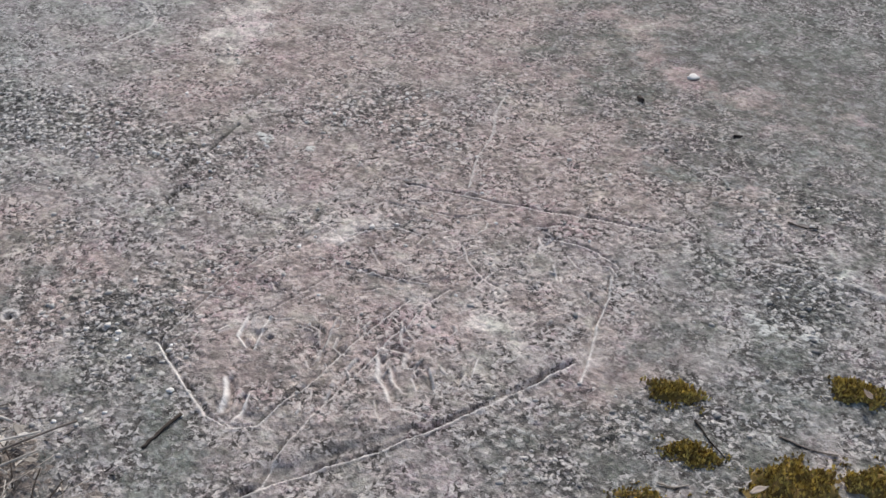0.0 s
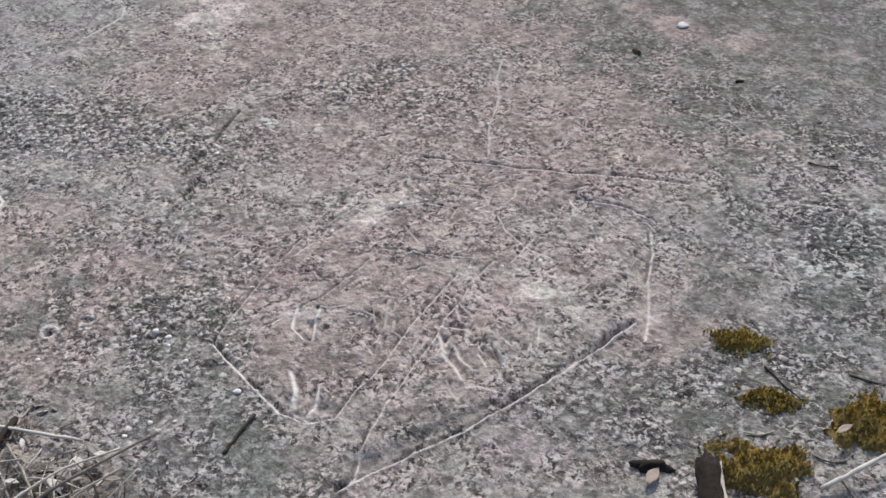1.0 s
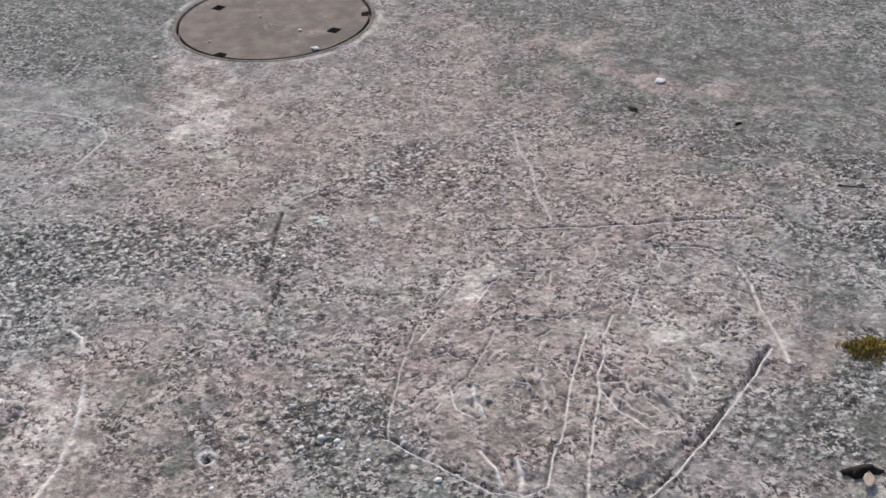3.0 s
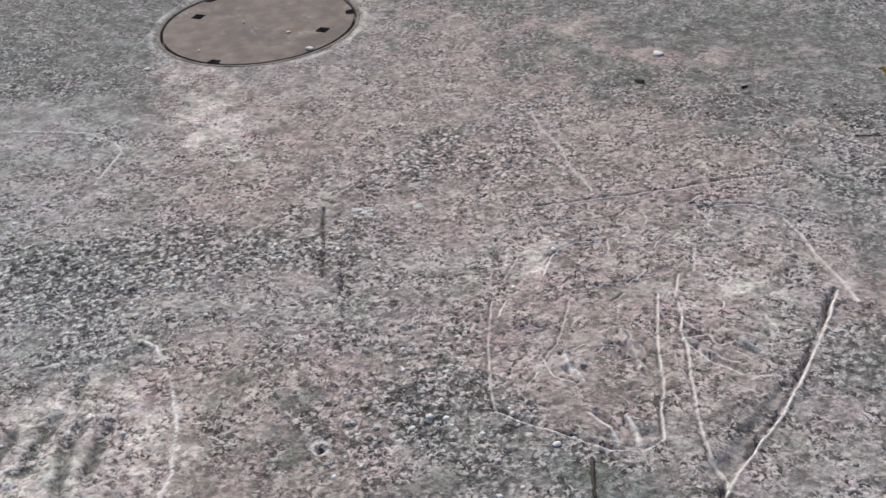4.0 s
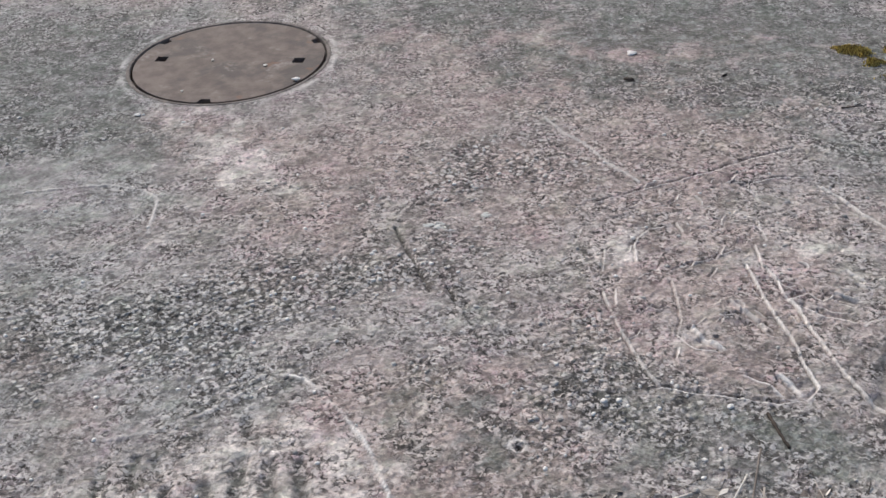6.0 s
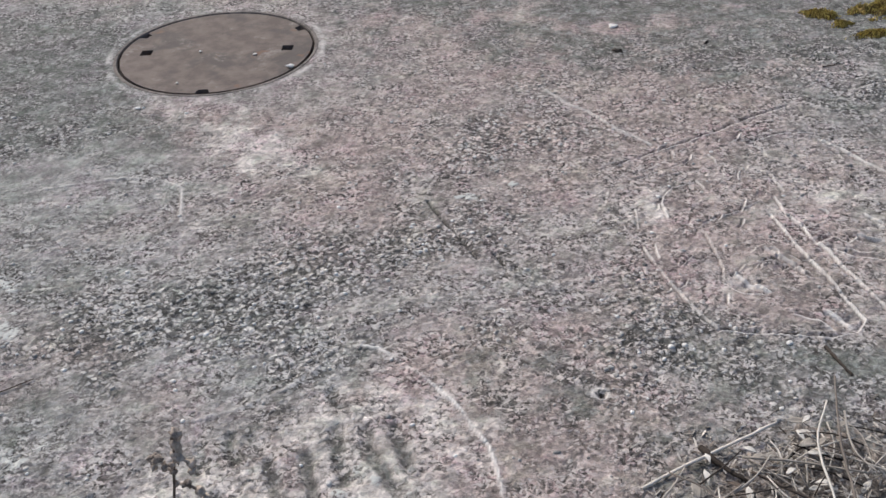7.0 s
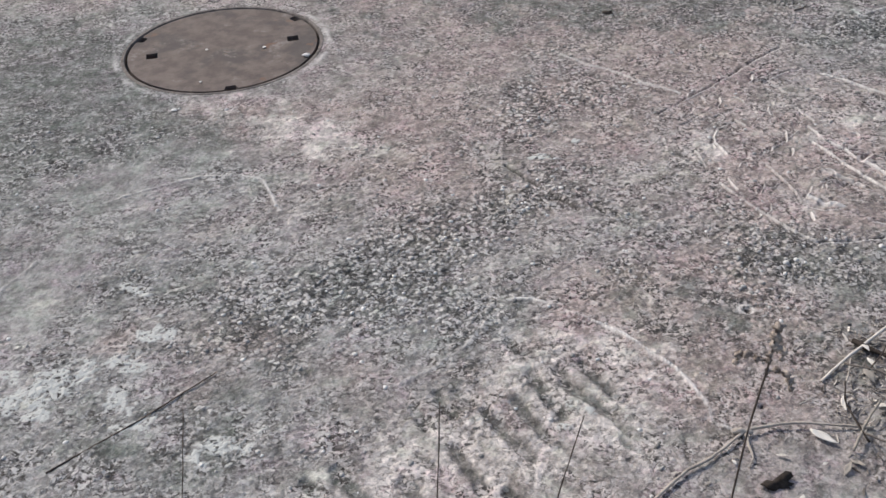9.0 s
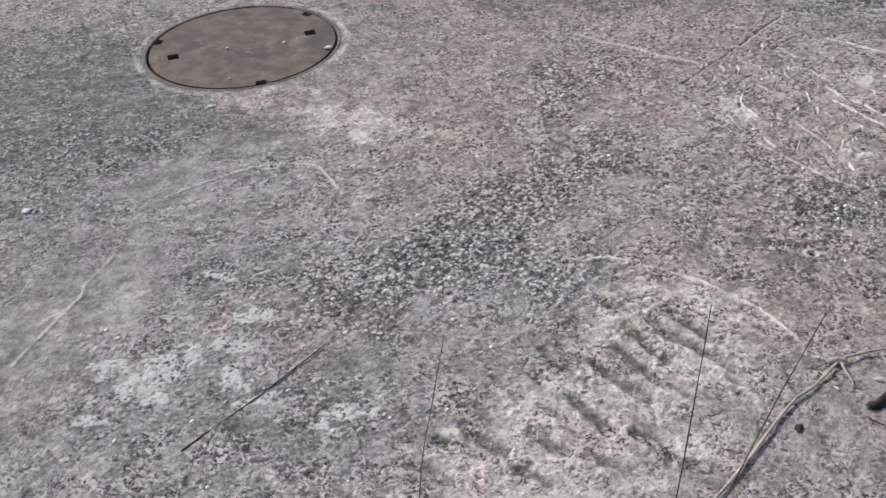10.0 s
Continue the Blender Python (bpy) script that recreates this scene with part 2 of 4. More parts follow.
DARK = [
    (-0.98, 1.88, 0.36, 0.2, -35, 3.2), (-1.25, 2.25, 0.36, 0.42, 0, 2.4), (-1.3, 1.55, 0.2, 0.2, 0, 0.5), (0.9, 0.36, 0.3, 0.12, -10, 0.45), (1.45, 2.12, 0.5, 0.12, 8, 1.5),
    (-0.45, 0.75, 0.35, 0.2, 15, 0.35), (1.0, 3.1, 0.8, 0.5, 20, 1.4), (1.7, 2.4, 0.4, 0.4, 0, 0.8), (0.2, 2.9, 0.5, 0.3, 0, 0.3), (1.8, 1.75, 0.3, 0.3, 0, 0.4), (1.8, 1.68, 0.25, 0.2, 0, 0.4), (0.4, -0.06, 0.3, 0.1, 15, 0.5),
]
DARK_NEAR = [
    (-0.85, 1.15, 0.4, 0.25, -20, 0.45), (-0.6, 0.35, 0.3, 0.2, 0, 0.4), (-0.2, 2.9, 0.7, 0.4, 0, 0.5), (0.6, 2.35, 0.4, 0.2, 0, 0.5), (1.3, 2.6, 0.5, 0.3, 0, 0.9),
    (0.45, 0.55, 0.25, 0.2, -40, 0.6), (0.7, 0.42, 0.2, 0.15, -20, 0.4),
    (1.95, 1.35, 0.3, 0.3, 0, 0.8), (1.7, 1.0, 0.15, 0.1, 41, 0.8), (1.36, 2.25, 0.3, 0.14, 30, 1.2), (0.9, 2.2, 0.25, 0.1, 15, 0.7), (0.8, 0.62, 0.14, 0.12, 10, 0.7),
]
DARK_SMALL = [
    (-0.85, 0.3, 0.4, 0.15, 20, 0.35), (0.1, 1.0, 0.3, 0.12, 25, 0.3), (1.15, 0.5, 0.2, 0.12, 0, 0.6), (1.32, 0.54, 0.25, 0.09, 15, 1.0), (0.78, 0.24, 0.09, 0.07, 20, 0.8), (0.62, 0.1, 0.12, 0.08, 0, 0.4), (1.7, 2.6, 0.5, 0.3, 0, 0.4), (1.85, 1.1, 0.25, 0.2, 0, 0.3),
]
SMOOTH = [
    (-0.54, 0.62, 0.16, 0.1, -21, 0.7), (-0.35, 0.42, 0.2, 0.1, -10, 0.5),
    (-0.45, 1.95, 0.6, 0.3, -10, 0.55), (0.35, 2.6, 0.8, 0.5, 0, 0.5), (-1.2, 2.2, 0.5, 0.4, 0, 0.35), (1.3, 2.6, 0.6, 0.4, 0, 0.4), (0.06, 1.5, 0.1, 0.12, 9, 0.5),
    (-0.86, 1.467, 0.15, 0.07, -23, 1.3), (-0.627, 1.554, 0.19, 0.065, -23, 1.3), (-1.16, 0.95, 0.15, 0.17, -22, 0.9), (0.518, 0.245, 0.05, 0.06, -21, 1.0),
    (-0.65, 1.26, 0.2, 0.12, -22, 0.4), (-1.2, 0.85, 0.18, 0.4, -25, 0.9), (0.45, -0.05, 0.3, 0.12, 15, 0.9),
    (1.62, 1.3, 0.07, 0.3, 15, 0.6), (1.02, 0.85, 0.16, 0.2, -20, 0.5), (1.2, 2.6, 0.5, 0.3, 0, 0.5), (0.9, 0.1, 0.2, 0.15, 0, 0.7), (-0.3, 0.55, 0.3, 0.08, 10, 0.3),
]
LID = (-0.503, 2.318)
GRID = []


def surface(x, y):
    """Height and surface zones of the concrete at x, y."""
    wx = x + 0.012 * (fbm(x, y, 0.08, 11) - 0.5)
    wy = y + 0.012 * (fbm(x, y, 0.08, 21) - 0.5)
    bx = x + 0.22 * (fbm(x, y, 0.3, 31, 5, 0.65) - 0.5)
    by = y + 0.22 * (fbm(x, y, 0.3, 41, 5, 0.65) - 0.5)
    patchy = fbm(x, y, 0.12, 51, 5, 0.65) - 0.5
    agg = np.clip(spots(bx, by, AGGREGATE) + 2.2 * patchy, 0, 1)
    warm = np.clip(spots(bx, by, WARM + WARM_WIDE + COOL) + 1.3 * (fbm(x, y, 0.22, 61, 5, 0.65) - 0.5) + 0.38, 0, 1)
    pale = np.clip(spots(bx, by, PALE) * np.clip(3.0 * fbm(x, y, 0.07, 75, 5, 0.7) - 0.6, 0.15, 1.3) + 1.9 * (fbm(x, y, 0.10, 71, 5, 0.7) - 0.56), 0, 1)
    dark = np.clip(spots(bx, by, DARK + DARK_NEAR + DARK_SMALL) * np.clip(2.6 * fbm(x, y, 0.09, 95, 5, 0.7) - 0.45, 0.2, 1.3) + 1.9 * (fbm(x, y, 0.13, 81, 5, 0.7) - 0.53) + 0.9 * (fbm(x, y, 0.5, 85, 3) - 0.5), 0, 1)
    smooth = np.clip(spots(bx, by, SMOOTH) + 0.9 * (fbm(x, y, 0.3, 91, 4) - 0.55), 0, 1)
    agg, pale, dark = sstep(0.1, 1.0, agg), sstep(0.12, 0.85, pale), sstep(0.12, 0.88, dark)
    rough = 1 - 0.8 * smooth
    h = 0.010 * (fbm(x, y, 0.9, 101, 3) - 0.5) + 0.007 * (fbm(x, y, 0.16, 111, 3) - 0.5)
    h = h + rough * (0.0045 * (fbm(x, y, 0.035, 121, 3) - 0.5) + 0.0035 * (vnoise(x, y, 0.011, 131) - 0.5))
    h = h + agg * rough * 0.004 * (vnoise(x, y, 0.013, 141) - 0.5)
    line = np.zeros(x.shape)
    for w, depth, lip, bright, pts in DRAWING:
        lo, hi = np.min(pts, 0) - 0.08, np.max(pts, 0) + 0.08
        k = np.nonzero((x > lo[0]) & (x < hi[0]) & (y > lo[1]) & (y < hi[1]))
        d, side = along(wx[k], wy[k], pts)
        worn = np.clip(2.6 * fbm(x[k], y[k], 0.05, 151) - 0.25, 0.15, 1.5)
        # the lip away from the sun is raised and painted pale, as if lit
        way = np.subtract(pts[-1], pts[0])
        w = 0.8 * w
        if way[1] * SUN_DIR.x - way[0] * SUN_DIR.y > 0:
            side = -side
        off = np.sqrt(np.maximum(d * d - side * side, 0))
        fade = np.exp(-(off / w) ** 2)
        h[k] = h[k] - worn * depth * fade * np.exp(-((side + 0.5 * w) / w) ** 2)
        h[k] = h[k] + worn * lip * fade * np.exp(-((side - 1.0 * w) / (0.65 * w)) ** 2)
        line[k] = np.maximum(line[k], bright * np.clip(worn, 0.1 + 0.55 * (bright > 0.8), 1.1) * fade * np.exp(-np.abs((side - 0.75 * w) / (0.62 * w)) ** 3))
    for w, depth, pts in CRACKS:
        d, side = along(wx, wy, pts)
        cut = np.exp(-(d / w) ** 2)
        h = h - depth * cut
        dark = np.clip(dark + 0.8 * cut, 0, 1)
        line = np.where(cut > 0.25, -cut * np.clip(2.5 * fbm(x, y, 0.03, 221) - 0.4, 0.1, 1), line)
    for w, up, bright, pts in RIDGES:
        d, side = along(wx, wy, pts)
        worn = np.clip(3.0 * fbm(x, y, 0.05, 161) - 0.75, 0.35, 1.2)
        h = h + up * worn * np.exp(-(d / w) ** 2)
        line = np.where(line < -0.1, line, np.maximum(line, bright * worn * np.exp(-(d / (0.7 * w)) ** 2)))
    # scoops are sunk and smoothed, and their shade is painted into the dark mask
    h = h - spots(wx, wy, SCOOPS)
    smooth = np.clip(smooth + 60 * spots(wx, wy, SCOOPS), 0, 1)
    dark = np.clip(dark + 45 * spots(wx, wy, SCOOPS), 0, 1)
    # print of a heavy tread; the dark mask paints recess shade and grey-green growth
    inside = np.zeros(x.shape)
    ux = x + 0.022 * (fbm(x, y, 0.045, 171) - 0.5)
    uy = y + 0.022 * (fbm(x, y, 0.045, 181) - 0.5)
    ragged = 0.65 + 0.7 * fbm(x, y, 0.03, 175)
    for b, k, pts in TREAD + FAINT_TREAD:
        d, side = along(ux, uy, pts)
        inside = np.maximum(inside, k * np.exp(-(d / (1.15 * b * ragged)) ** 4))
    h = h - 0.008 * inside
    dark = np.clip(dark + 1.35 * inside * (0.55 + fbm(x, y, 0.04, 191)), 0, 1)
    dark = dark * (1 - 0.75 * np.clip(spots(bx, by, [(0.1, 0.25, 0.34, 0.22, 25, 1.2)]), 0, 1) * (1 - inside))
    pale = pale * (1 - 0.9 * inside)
    crust = fbm(x, y, 0.035, 231, 4, 0.65)
    patch = spots(bx, by, LICHEN)
    lichen = sstep(0.5, 0.66, (patch + 3.2 * (crust - 0.5)) * sstep(0.1, 0.35, patch) * (1 - inside))
    h = h + 0.0015 * lichen
    # eye of the drawing, small ring and pits
    for px, py, r, deep in ((1.073, 0.853, 0.006, 0.012), (0.548, 0.149, 0.007, 0.015), (1.135, 0.91, 0.018, 0.006), (1.045, 0.845, 0.013, 0.008),
                            (1.16, 1.25, 0.012, 0.008), (0.655, 0.462, 0.009, 0.014)):
        h = h - deep * np.exp(-(((x - px) ** 2 + (y - py) ** 2) / r ** 2) ** 2)
    ring = np.hypot(x - 0.653, y - 0.468) - 0.017
    line = np.where(line < -0.1, line, np.maximum(line, 0.7 * np.exp(-(ring / 0.004) ** 2)))
    # collar round the cover, and its pit
    r = np.hypot(x - LID[0], y - LID[1])
    collar = np.exp(-((r - 0.377 - 0.012 * (fbm(x, y, 0.1, 211) - 0.5)) / 0.010) ** 2)
    flat = 1 - sstep(0.38, 0.46, r)
    h = h * (1 - flat)
    h = h + 0.002 * collar
    line = line * (1 - flat) + np.where(r > 0.45, 0, 0.5 * collar * np.clip(3.2 * fbm(x, y, 0.07, 201) - 1.1, 0, 1) * np.clip(2 * np.abs(x - LID[0]) / 0.37 - 0.9, 0.12, 1))
    h = np.where(r < 0.350, -0.09, h)
    return h, agg, warm, pale, dark, smooth, line, lichen


def height(x, y):
    """Height of the finished concrete at a place near the drawing."""
    gx, gy, H = GRID[:3]
    i = int(np.clip(np.searchsorted(gx, x) - 1, 0, len(gx) - 2))
    j = int(np.clip(np.searchsorted(gy, y) - 1, 0, len(gy) - 2))
    u, v = (x - gx[i]) / (gx[i + 1] - gx[i]), (y - gy[j]) / (gy[j + 1] - gy[j])
    return float((H[i, j] * (1 - u) + H[i + 1, j] * u) * (1 - v) + (H[i, j + 1] * (1 - u) + H[i + 1, j + 1] * u) * v)


# ---- materials ----
def material(name):
    m = bpy.data.materials.new(name)
    m.use_nodes = True
    t = m.node_tree
    return m, t, t.nodes["Principled BSDF"]


class Net:
    """Short hand for node trees."""

    def __init__(self, tree):
        self.t = tree

    def node(self, kind, **inputs):
        n = self.t.nodes.new(kind)
        for k, v in inputs.items():
            self.put(n.inputs[k.replace("_", " ")], v)
        return n

    def put(self, socket, v):
        if isinstance(v, bpy.types.NodeSocket):
            self.t.links.new(v, socket)
        else:
            socket.default_value = v

    def math(self, op, a, b=0.0, clamp=False):
        n = self.t.nodes.new("ShaderNodeMath")
        n.operation, n.use_clamp = op, clamp
        self.put(n.inputs[0], a)
        self.put(n.inputs[1], b)
        return n.outputs[0]

    def mix(self, f, a, b, blend="MIX"):
        n = self.t.nodes.new("ShaderNodeMix")
        n.data_type, n.blend_type = "RGBA", blend
        self.put(n.inputs[0], f)
        self.put(n.inputs[6], a)
        self.put(n.inputs[7], b)
        return n.outputs[2]

    def span(self, v, a, b, c=0.0, d=1.0):
        n = self.node("ShaderNodeMapRange")
        n.interpolation_type = "SMOOTHSTEP"
        for i, w in enumerate((v, a, b, c, d)):
            self.put(n.inputs[i], w)
        return n.outputs[0]

    def noise(self, vec, scale, detail=3.0, rough=0.6):
        return self.node("ShaderNodeTexNoise", Vector=vec, Scale=scale, Detail=detail, Roughness=rough).outputs[0]

    def attr(self, name):
        n = self.t.nodes.new("ShaderNodeAttribute")
        n.attribute_name = name
        return n.outputs[2]


def concrete_material():
    m, t, p = material("weathered_concrete")
    n = Net(t)
    pos = n.node("ShaderNodeTexCoord").outputs[3]
    warp = n.node("ShaderNodeTexNoise", Vector=pos, Scale=70.0, Detail=2.0).outputs[1]
    wv = n.node("ShaderNodeVectorMath")
    wv.operation = "MULTIPLY_ADD"
    n.put(wv.inputs[0], warp)
    wv.inputs[1].default_value = (0.02, 0.02, 0.0)
    n.put(wv.inputs[2], pos)
    vec = wv.outputs[0]
    agg, warm, pale, dark, smooth, line, lichen = [n.attr(a) for a in ("aggregate", "warm", "pale", "dark", "smooth", "line", "lichen")]
    grit = n.noise(pos, 78.0, 2.6, 0.6)
    coarse = n.span(n.noise(pos, 12.0, 4.0, 0.65), 0.42, 0.58, 0.12, 1.0)
    # curling flakes of worn paste with dark hollows between
    curl = n.node("ShaderNodeTexNoise", Vector=pos, Scale=72.0, Detail=1.4, Roughness=0.5, Distortion=1.1).outputs[0]
    fine = n.noise(pos, 330.0, 3.0, 0.7)
    blotch = n.noise(pos, 30.0, 5.0, 0.7)
    broad = n.noise(pos, 4.0, 4.0, 0.6)
    stones = n.node("ShaderNodeTexVoronoi", Vector=vec, Scale=76.0)
    rnd = n.node("ShaderNodeSeparateColor", Color=stones.outputs[1])
    chips = n.node("ShaderNodeTexVoronoi", Vector=vec, Scale=120.0)
    rnd2 = n.node("ShaderNodeSeparateColor", Color=chips.outputs[1])
    # base: grey or warm paste
    base = n.mix(n.span(broad, 0.3, 0.7), (0.245, 0.241, 0.232, 1), (0.315, 0.308, 0.294, 1))
    base = n.mix(n.math("MULTIPLY", warm, 0.95), base, (0.322, 0.264, 0.243, 1))
    base = n.mix(n.math("MULTIPLY", n.span(blotch, 0.45, 0.75), 0.35), base, (0.31, 0.276, 0.26, 1))
    base = n.mix(n.math("MULTIPLY", pale, 0.85), base, (0.55, 0.507, 0.47, 1))
    # dark growth, and the shade painted into tread bars and scoops
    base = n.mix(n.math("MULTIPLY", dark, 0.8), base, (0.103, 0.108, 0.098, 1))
    # pale lichen islands in the dark growth
    isle = n.node("ShaderNodeTexNoise", Vector=pos, Scale=27.0, Detail=3.0, Roughness=0.6, Distortion=1.0).outputs[0]
    base = n.mix(n.math("MULTIPLY", n.span(isle, 0.52, 0.57), n.math("MULTIPLY", dark, 0.6)), base, (0.265, 0.272, 0.26, 1))
    # cloudy tone at hand's breadth and finger's breadth
    cloud = n.math("ADD", n.math("MULTIPLY", n.noise(pos, 11.0, 5.0, 0.7), 0.55), n.math("MULTIPLY", n.noise(vec, 33.0, 4.0, 0.7), 0.45))
    cloud = n.span(cloud, 0.38, 0.62, 0.62, 1.42)
    base = n.mix(1.0, base, n.node("ShaderNodeCombineColor", Red=cloud, Green=cloud, Blue=cloud).outputs[0], "MULTIPLY")
    # faint green and purple cast in patches
    cast = n.math("ADD", n.math("MULTIPLY", n.noise(pos, 6.0, 4.0, 0.6), 0.6), n.math("MULTIPLY", n.noise(pos, 27.0, 3.0, 0.6), 0.4))
    base = n.mix(n.span(cast, 0.51, 0.62), base, n.mix(1.0, base, (1.05, 0.955, 1.02, 1), "MULTIPLY"))
    base = n.mix(n.span(cast, 0.49, 0.38), base, n.mix(1.0, base, (0.955, 1.02, 0.965, 1), "MULTIPLY"))
    # speckle of sand and stones
    rough = n.math("MULTIPLY", n.math("SUBTRACT", 1.0, n.math("MULTIPLY", smooth, 0.8)), n.math("SUBTRACT", 1.0, n.math("MULTIPLY", pale, 0.3)))
    tone = n.span(rnd.outputs[0], 0.0, 1.0, 0.3, 1.9)
    tone2 = n.span(rnd2.outputs[1], 0.0, 1.0, 0.4, 1.75)
    amount = n.math("MULTIPLY", n.math("ADD", n.math("MULTIPLY", agg, 0.7), 0.2), rough)
    speck = n.mix(amount, (1, 1, 1, 1), n.node("ShaderNodeCombineColor", Red=tone, Green=tone, Blue=tone).outputs[0])
    speck2 = n.mix(n.math("MULTIPLY", rough, n.math("ADD", n.math("MULTIPLY", agg, 0.25), 0.25)), (1, 1, 1, 1), n.node("ShaderNodeCombineColor", Red=tone2, Green=tone2, Blue=tone2).outputs[0])
    col = n.mix(1.0, base, speck, "MULTIPLY")
    col = n.mix(1.0, col, speck2, "MULTIPLY")
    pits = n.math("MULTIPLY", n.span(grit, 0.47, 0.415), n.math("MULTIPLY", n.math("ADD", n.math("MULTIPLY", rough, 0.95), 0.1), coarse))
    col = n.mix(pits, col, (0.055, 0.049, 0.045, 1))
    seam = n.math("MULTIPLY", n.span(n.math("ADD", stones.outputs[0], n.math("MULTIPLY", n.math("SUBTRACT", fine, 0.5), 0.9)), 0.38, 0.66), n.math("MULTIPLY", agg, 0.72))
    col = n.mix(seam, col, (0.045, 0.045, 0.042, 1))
    lights = n.math("MULTIPLY", n.span(rnd.outputs[2], 0.76, 0.86), n.span(stones.outputs[0], 0.5, 0.35))
    lights = n.math("MULTIPLY", lights, n.math("ADD", n.math("MULTIPLY", agg, 0.7), 0.12))
    col = n.mix(lights, col, (0.62, 0.60, 0.57, 1))
    crust = n.math("MULTIPLY", n.span(n.noise(vec, 80.0, 2.0, 0.6), 0.56, 0.595), n.math("MULTIPLY", n.math("MULTIPLY", rough, coarse), 0.6))
    col = n.mix(crust, col, n.mix(warm, (0.60, 0.58, 0.55, 1), (0.62, 0.565, 0.525, 1)))
    # pale lines: the painted sunlit lip of each scratch, plus ridges, ring and collar
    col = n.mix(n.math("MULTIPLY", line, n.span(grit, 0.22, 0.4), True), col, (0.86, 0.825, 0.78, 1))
    col = n.mix(n.math("MULTIPLY", n.math("MULTIPLY", line, -0.9), n.span(grit, 0.35, 0.5), True), col, (0.035, 0.031, 0.028, 1))
    flaky = n.math("MULTIPLY", n.math("ADD", n.math("MULTIPLY", coarse, 0.85), 0.15), rough)
    rim = n.math("MULTIPLY", n.span(curl, 0.555, 0.60), n.math("MULTIPLY", n.span(blotch, 0.36, 0.55), n.math("MULTIPLY", flaky, 0.8)))
    col = n.mix(rim, col, n.mix(warm, (0.56, 0.55, 0.53, 1), (0.60, 0.545, 0.51, 1)))
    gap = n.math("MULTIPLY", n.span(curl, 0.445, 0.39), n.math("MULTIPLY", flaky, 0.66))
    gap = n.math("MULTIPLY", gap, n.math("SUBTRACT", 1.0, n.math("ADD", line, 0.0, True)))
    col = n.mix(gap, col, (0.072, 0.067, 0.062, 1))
    col = n.mix(n.math("MULTIPLY", lichen, n.span(grit, 0.36, 0.5)), col, (0.56, 0.57, 0.54, 1))
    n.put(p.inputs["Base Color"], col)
    p.inputs["Roughness"].default_value = 0.92
    p.inputs["Specular IOR Level"].default_value = 0.25
    hgt = n.math("ADD", n.math("MULTIPLY", grit, 1.0), n.math("MULTIPLY", fine, 0.2))
    hgt = n.math("ADD", hgt, n.math("MULTIPLY", n.math("SUBTRACT", 0.7, stones.outputs[0]), n.math("MULTIPLY", agg, 0.9)))
    hgt = n.math("SUBTRACT", hgt, n.math("MULTIPLY", gap, 0.45))
    bump = n.node("ShaderNodeBump", Height=hgt, Strength=1.0, Distance=0.006)
    n.put(p.inputs["Normal"], bump.outputs[0])
    return m


def mottled(name, a, b, scale=40.0, rough=0.8, metal=0.0, bump=0.3, spread=0.0, stretch=None, distance=0.002):
    """A surface between two colours, broken up by noise at two scales."""
    m, t, p = material(name)
    n = Net(t)
    pos = n.node("ShaderNodeTexCoord").outputs[3]
    if stretch:
        mp = n.node("ShaderNodeMapping", Vector=pos)
        mp.inputs["Scale"].default_value = stretch
        pos = mp.outputs[0]
    big, small = n.noise(pos, scale * 0.2, 4.0), n.noise(pos, scale, 5.0, 0.7)
    f = n.math("ADD", n.math("MULTIPLY", big, 0.5), n.math("MULTIPLY", small, 0.5))
    if spread:
        rnd = n.t.nodes.new("ShaderNodeObjectInfo").outputs["Random"]
        f = n.math("ADD", f, n.math("MULTIPLY", n.math("SUBTRACT", rnd, 0.5), spread))
    n.put(p.inputs["Base Color"], n.mix(n.span(f, 0.32, 0.68), (*a, 1), (*b, 1)))
    p.inputs["Roughness"].default_value = rough
    p.inputs["Metallic"].default_value = metal
    p.inputs["Specular IOR Level"].default_value = 0.2
    n.put(p.inputs["Normal"], n.node("ShaderNodeBump", Height=small, Strength=bump, Distance=distance).outputs[0])
    return m


def island_material(name, dark, light, rough=0.85, gamma=1.0):
    m, t, p = material(name)
    n = Net(t)
    rnd = n.t.nodes.new("ShaderNodeNewGeometry").outputs["Random Per Island"]
    pos = n.node("ShaderNodeTexCoord").outputs[3]
    f = n.math("ADD", n.math("POWER", rnd, gamma), n.math("MULTIPLY", n.math("SUBTRACT", n.noise(pos, 220.0), 0.5), 0.5))
    n.put(p.inputs["Base Color"], n.mix(n.math("ADD", f, 0.0, True), (*dark, 1), (*light, 1)))
    p.inputs["Roughness"].default_value = rough
    return m


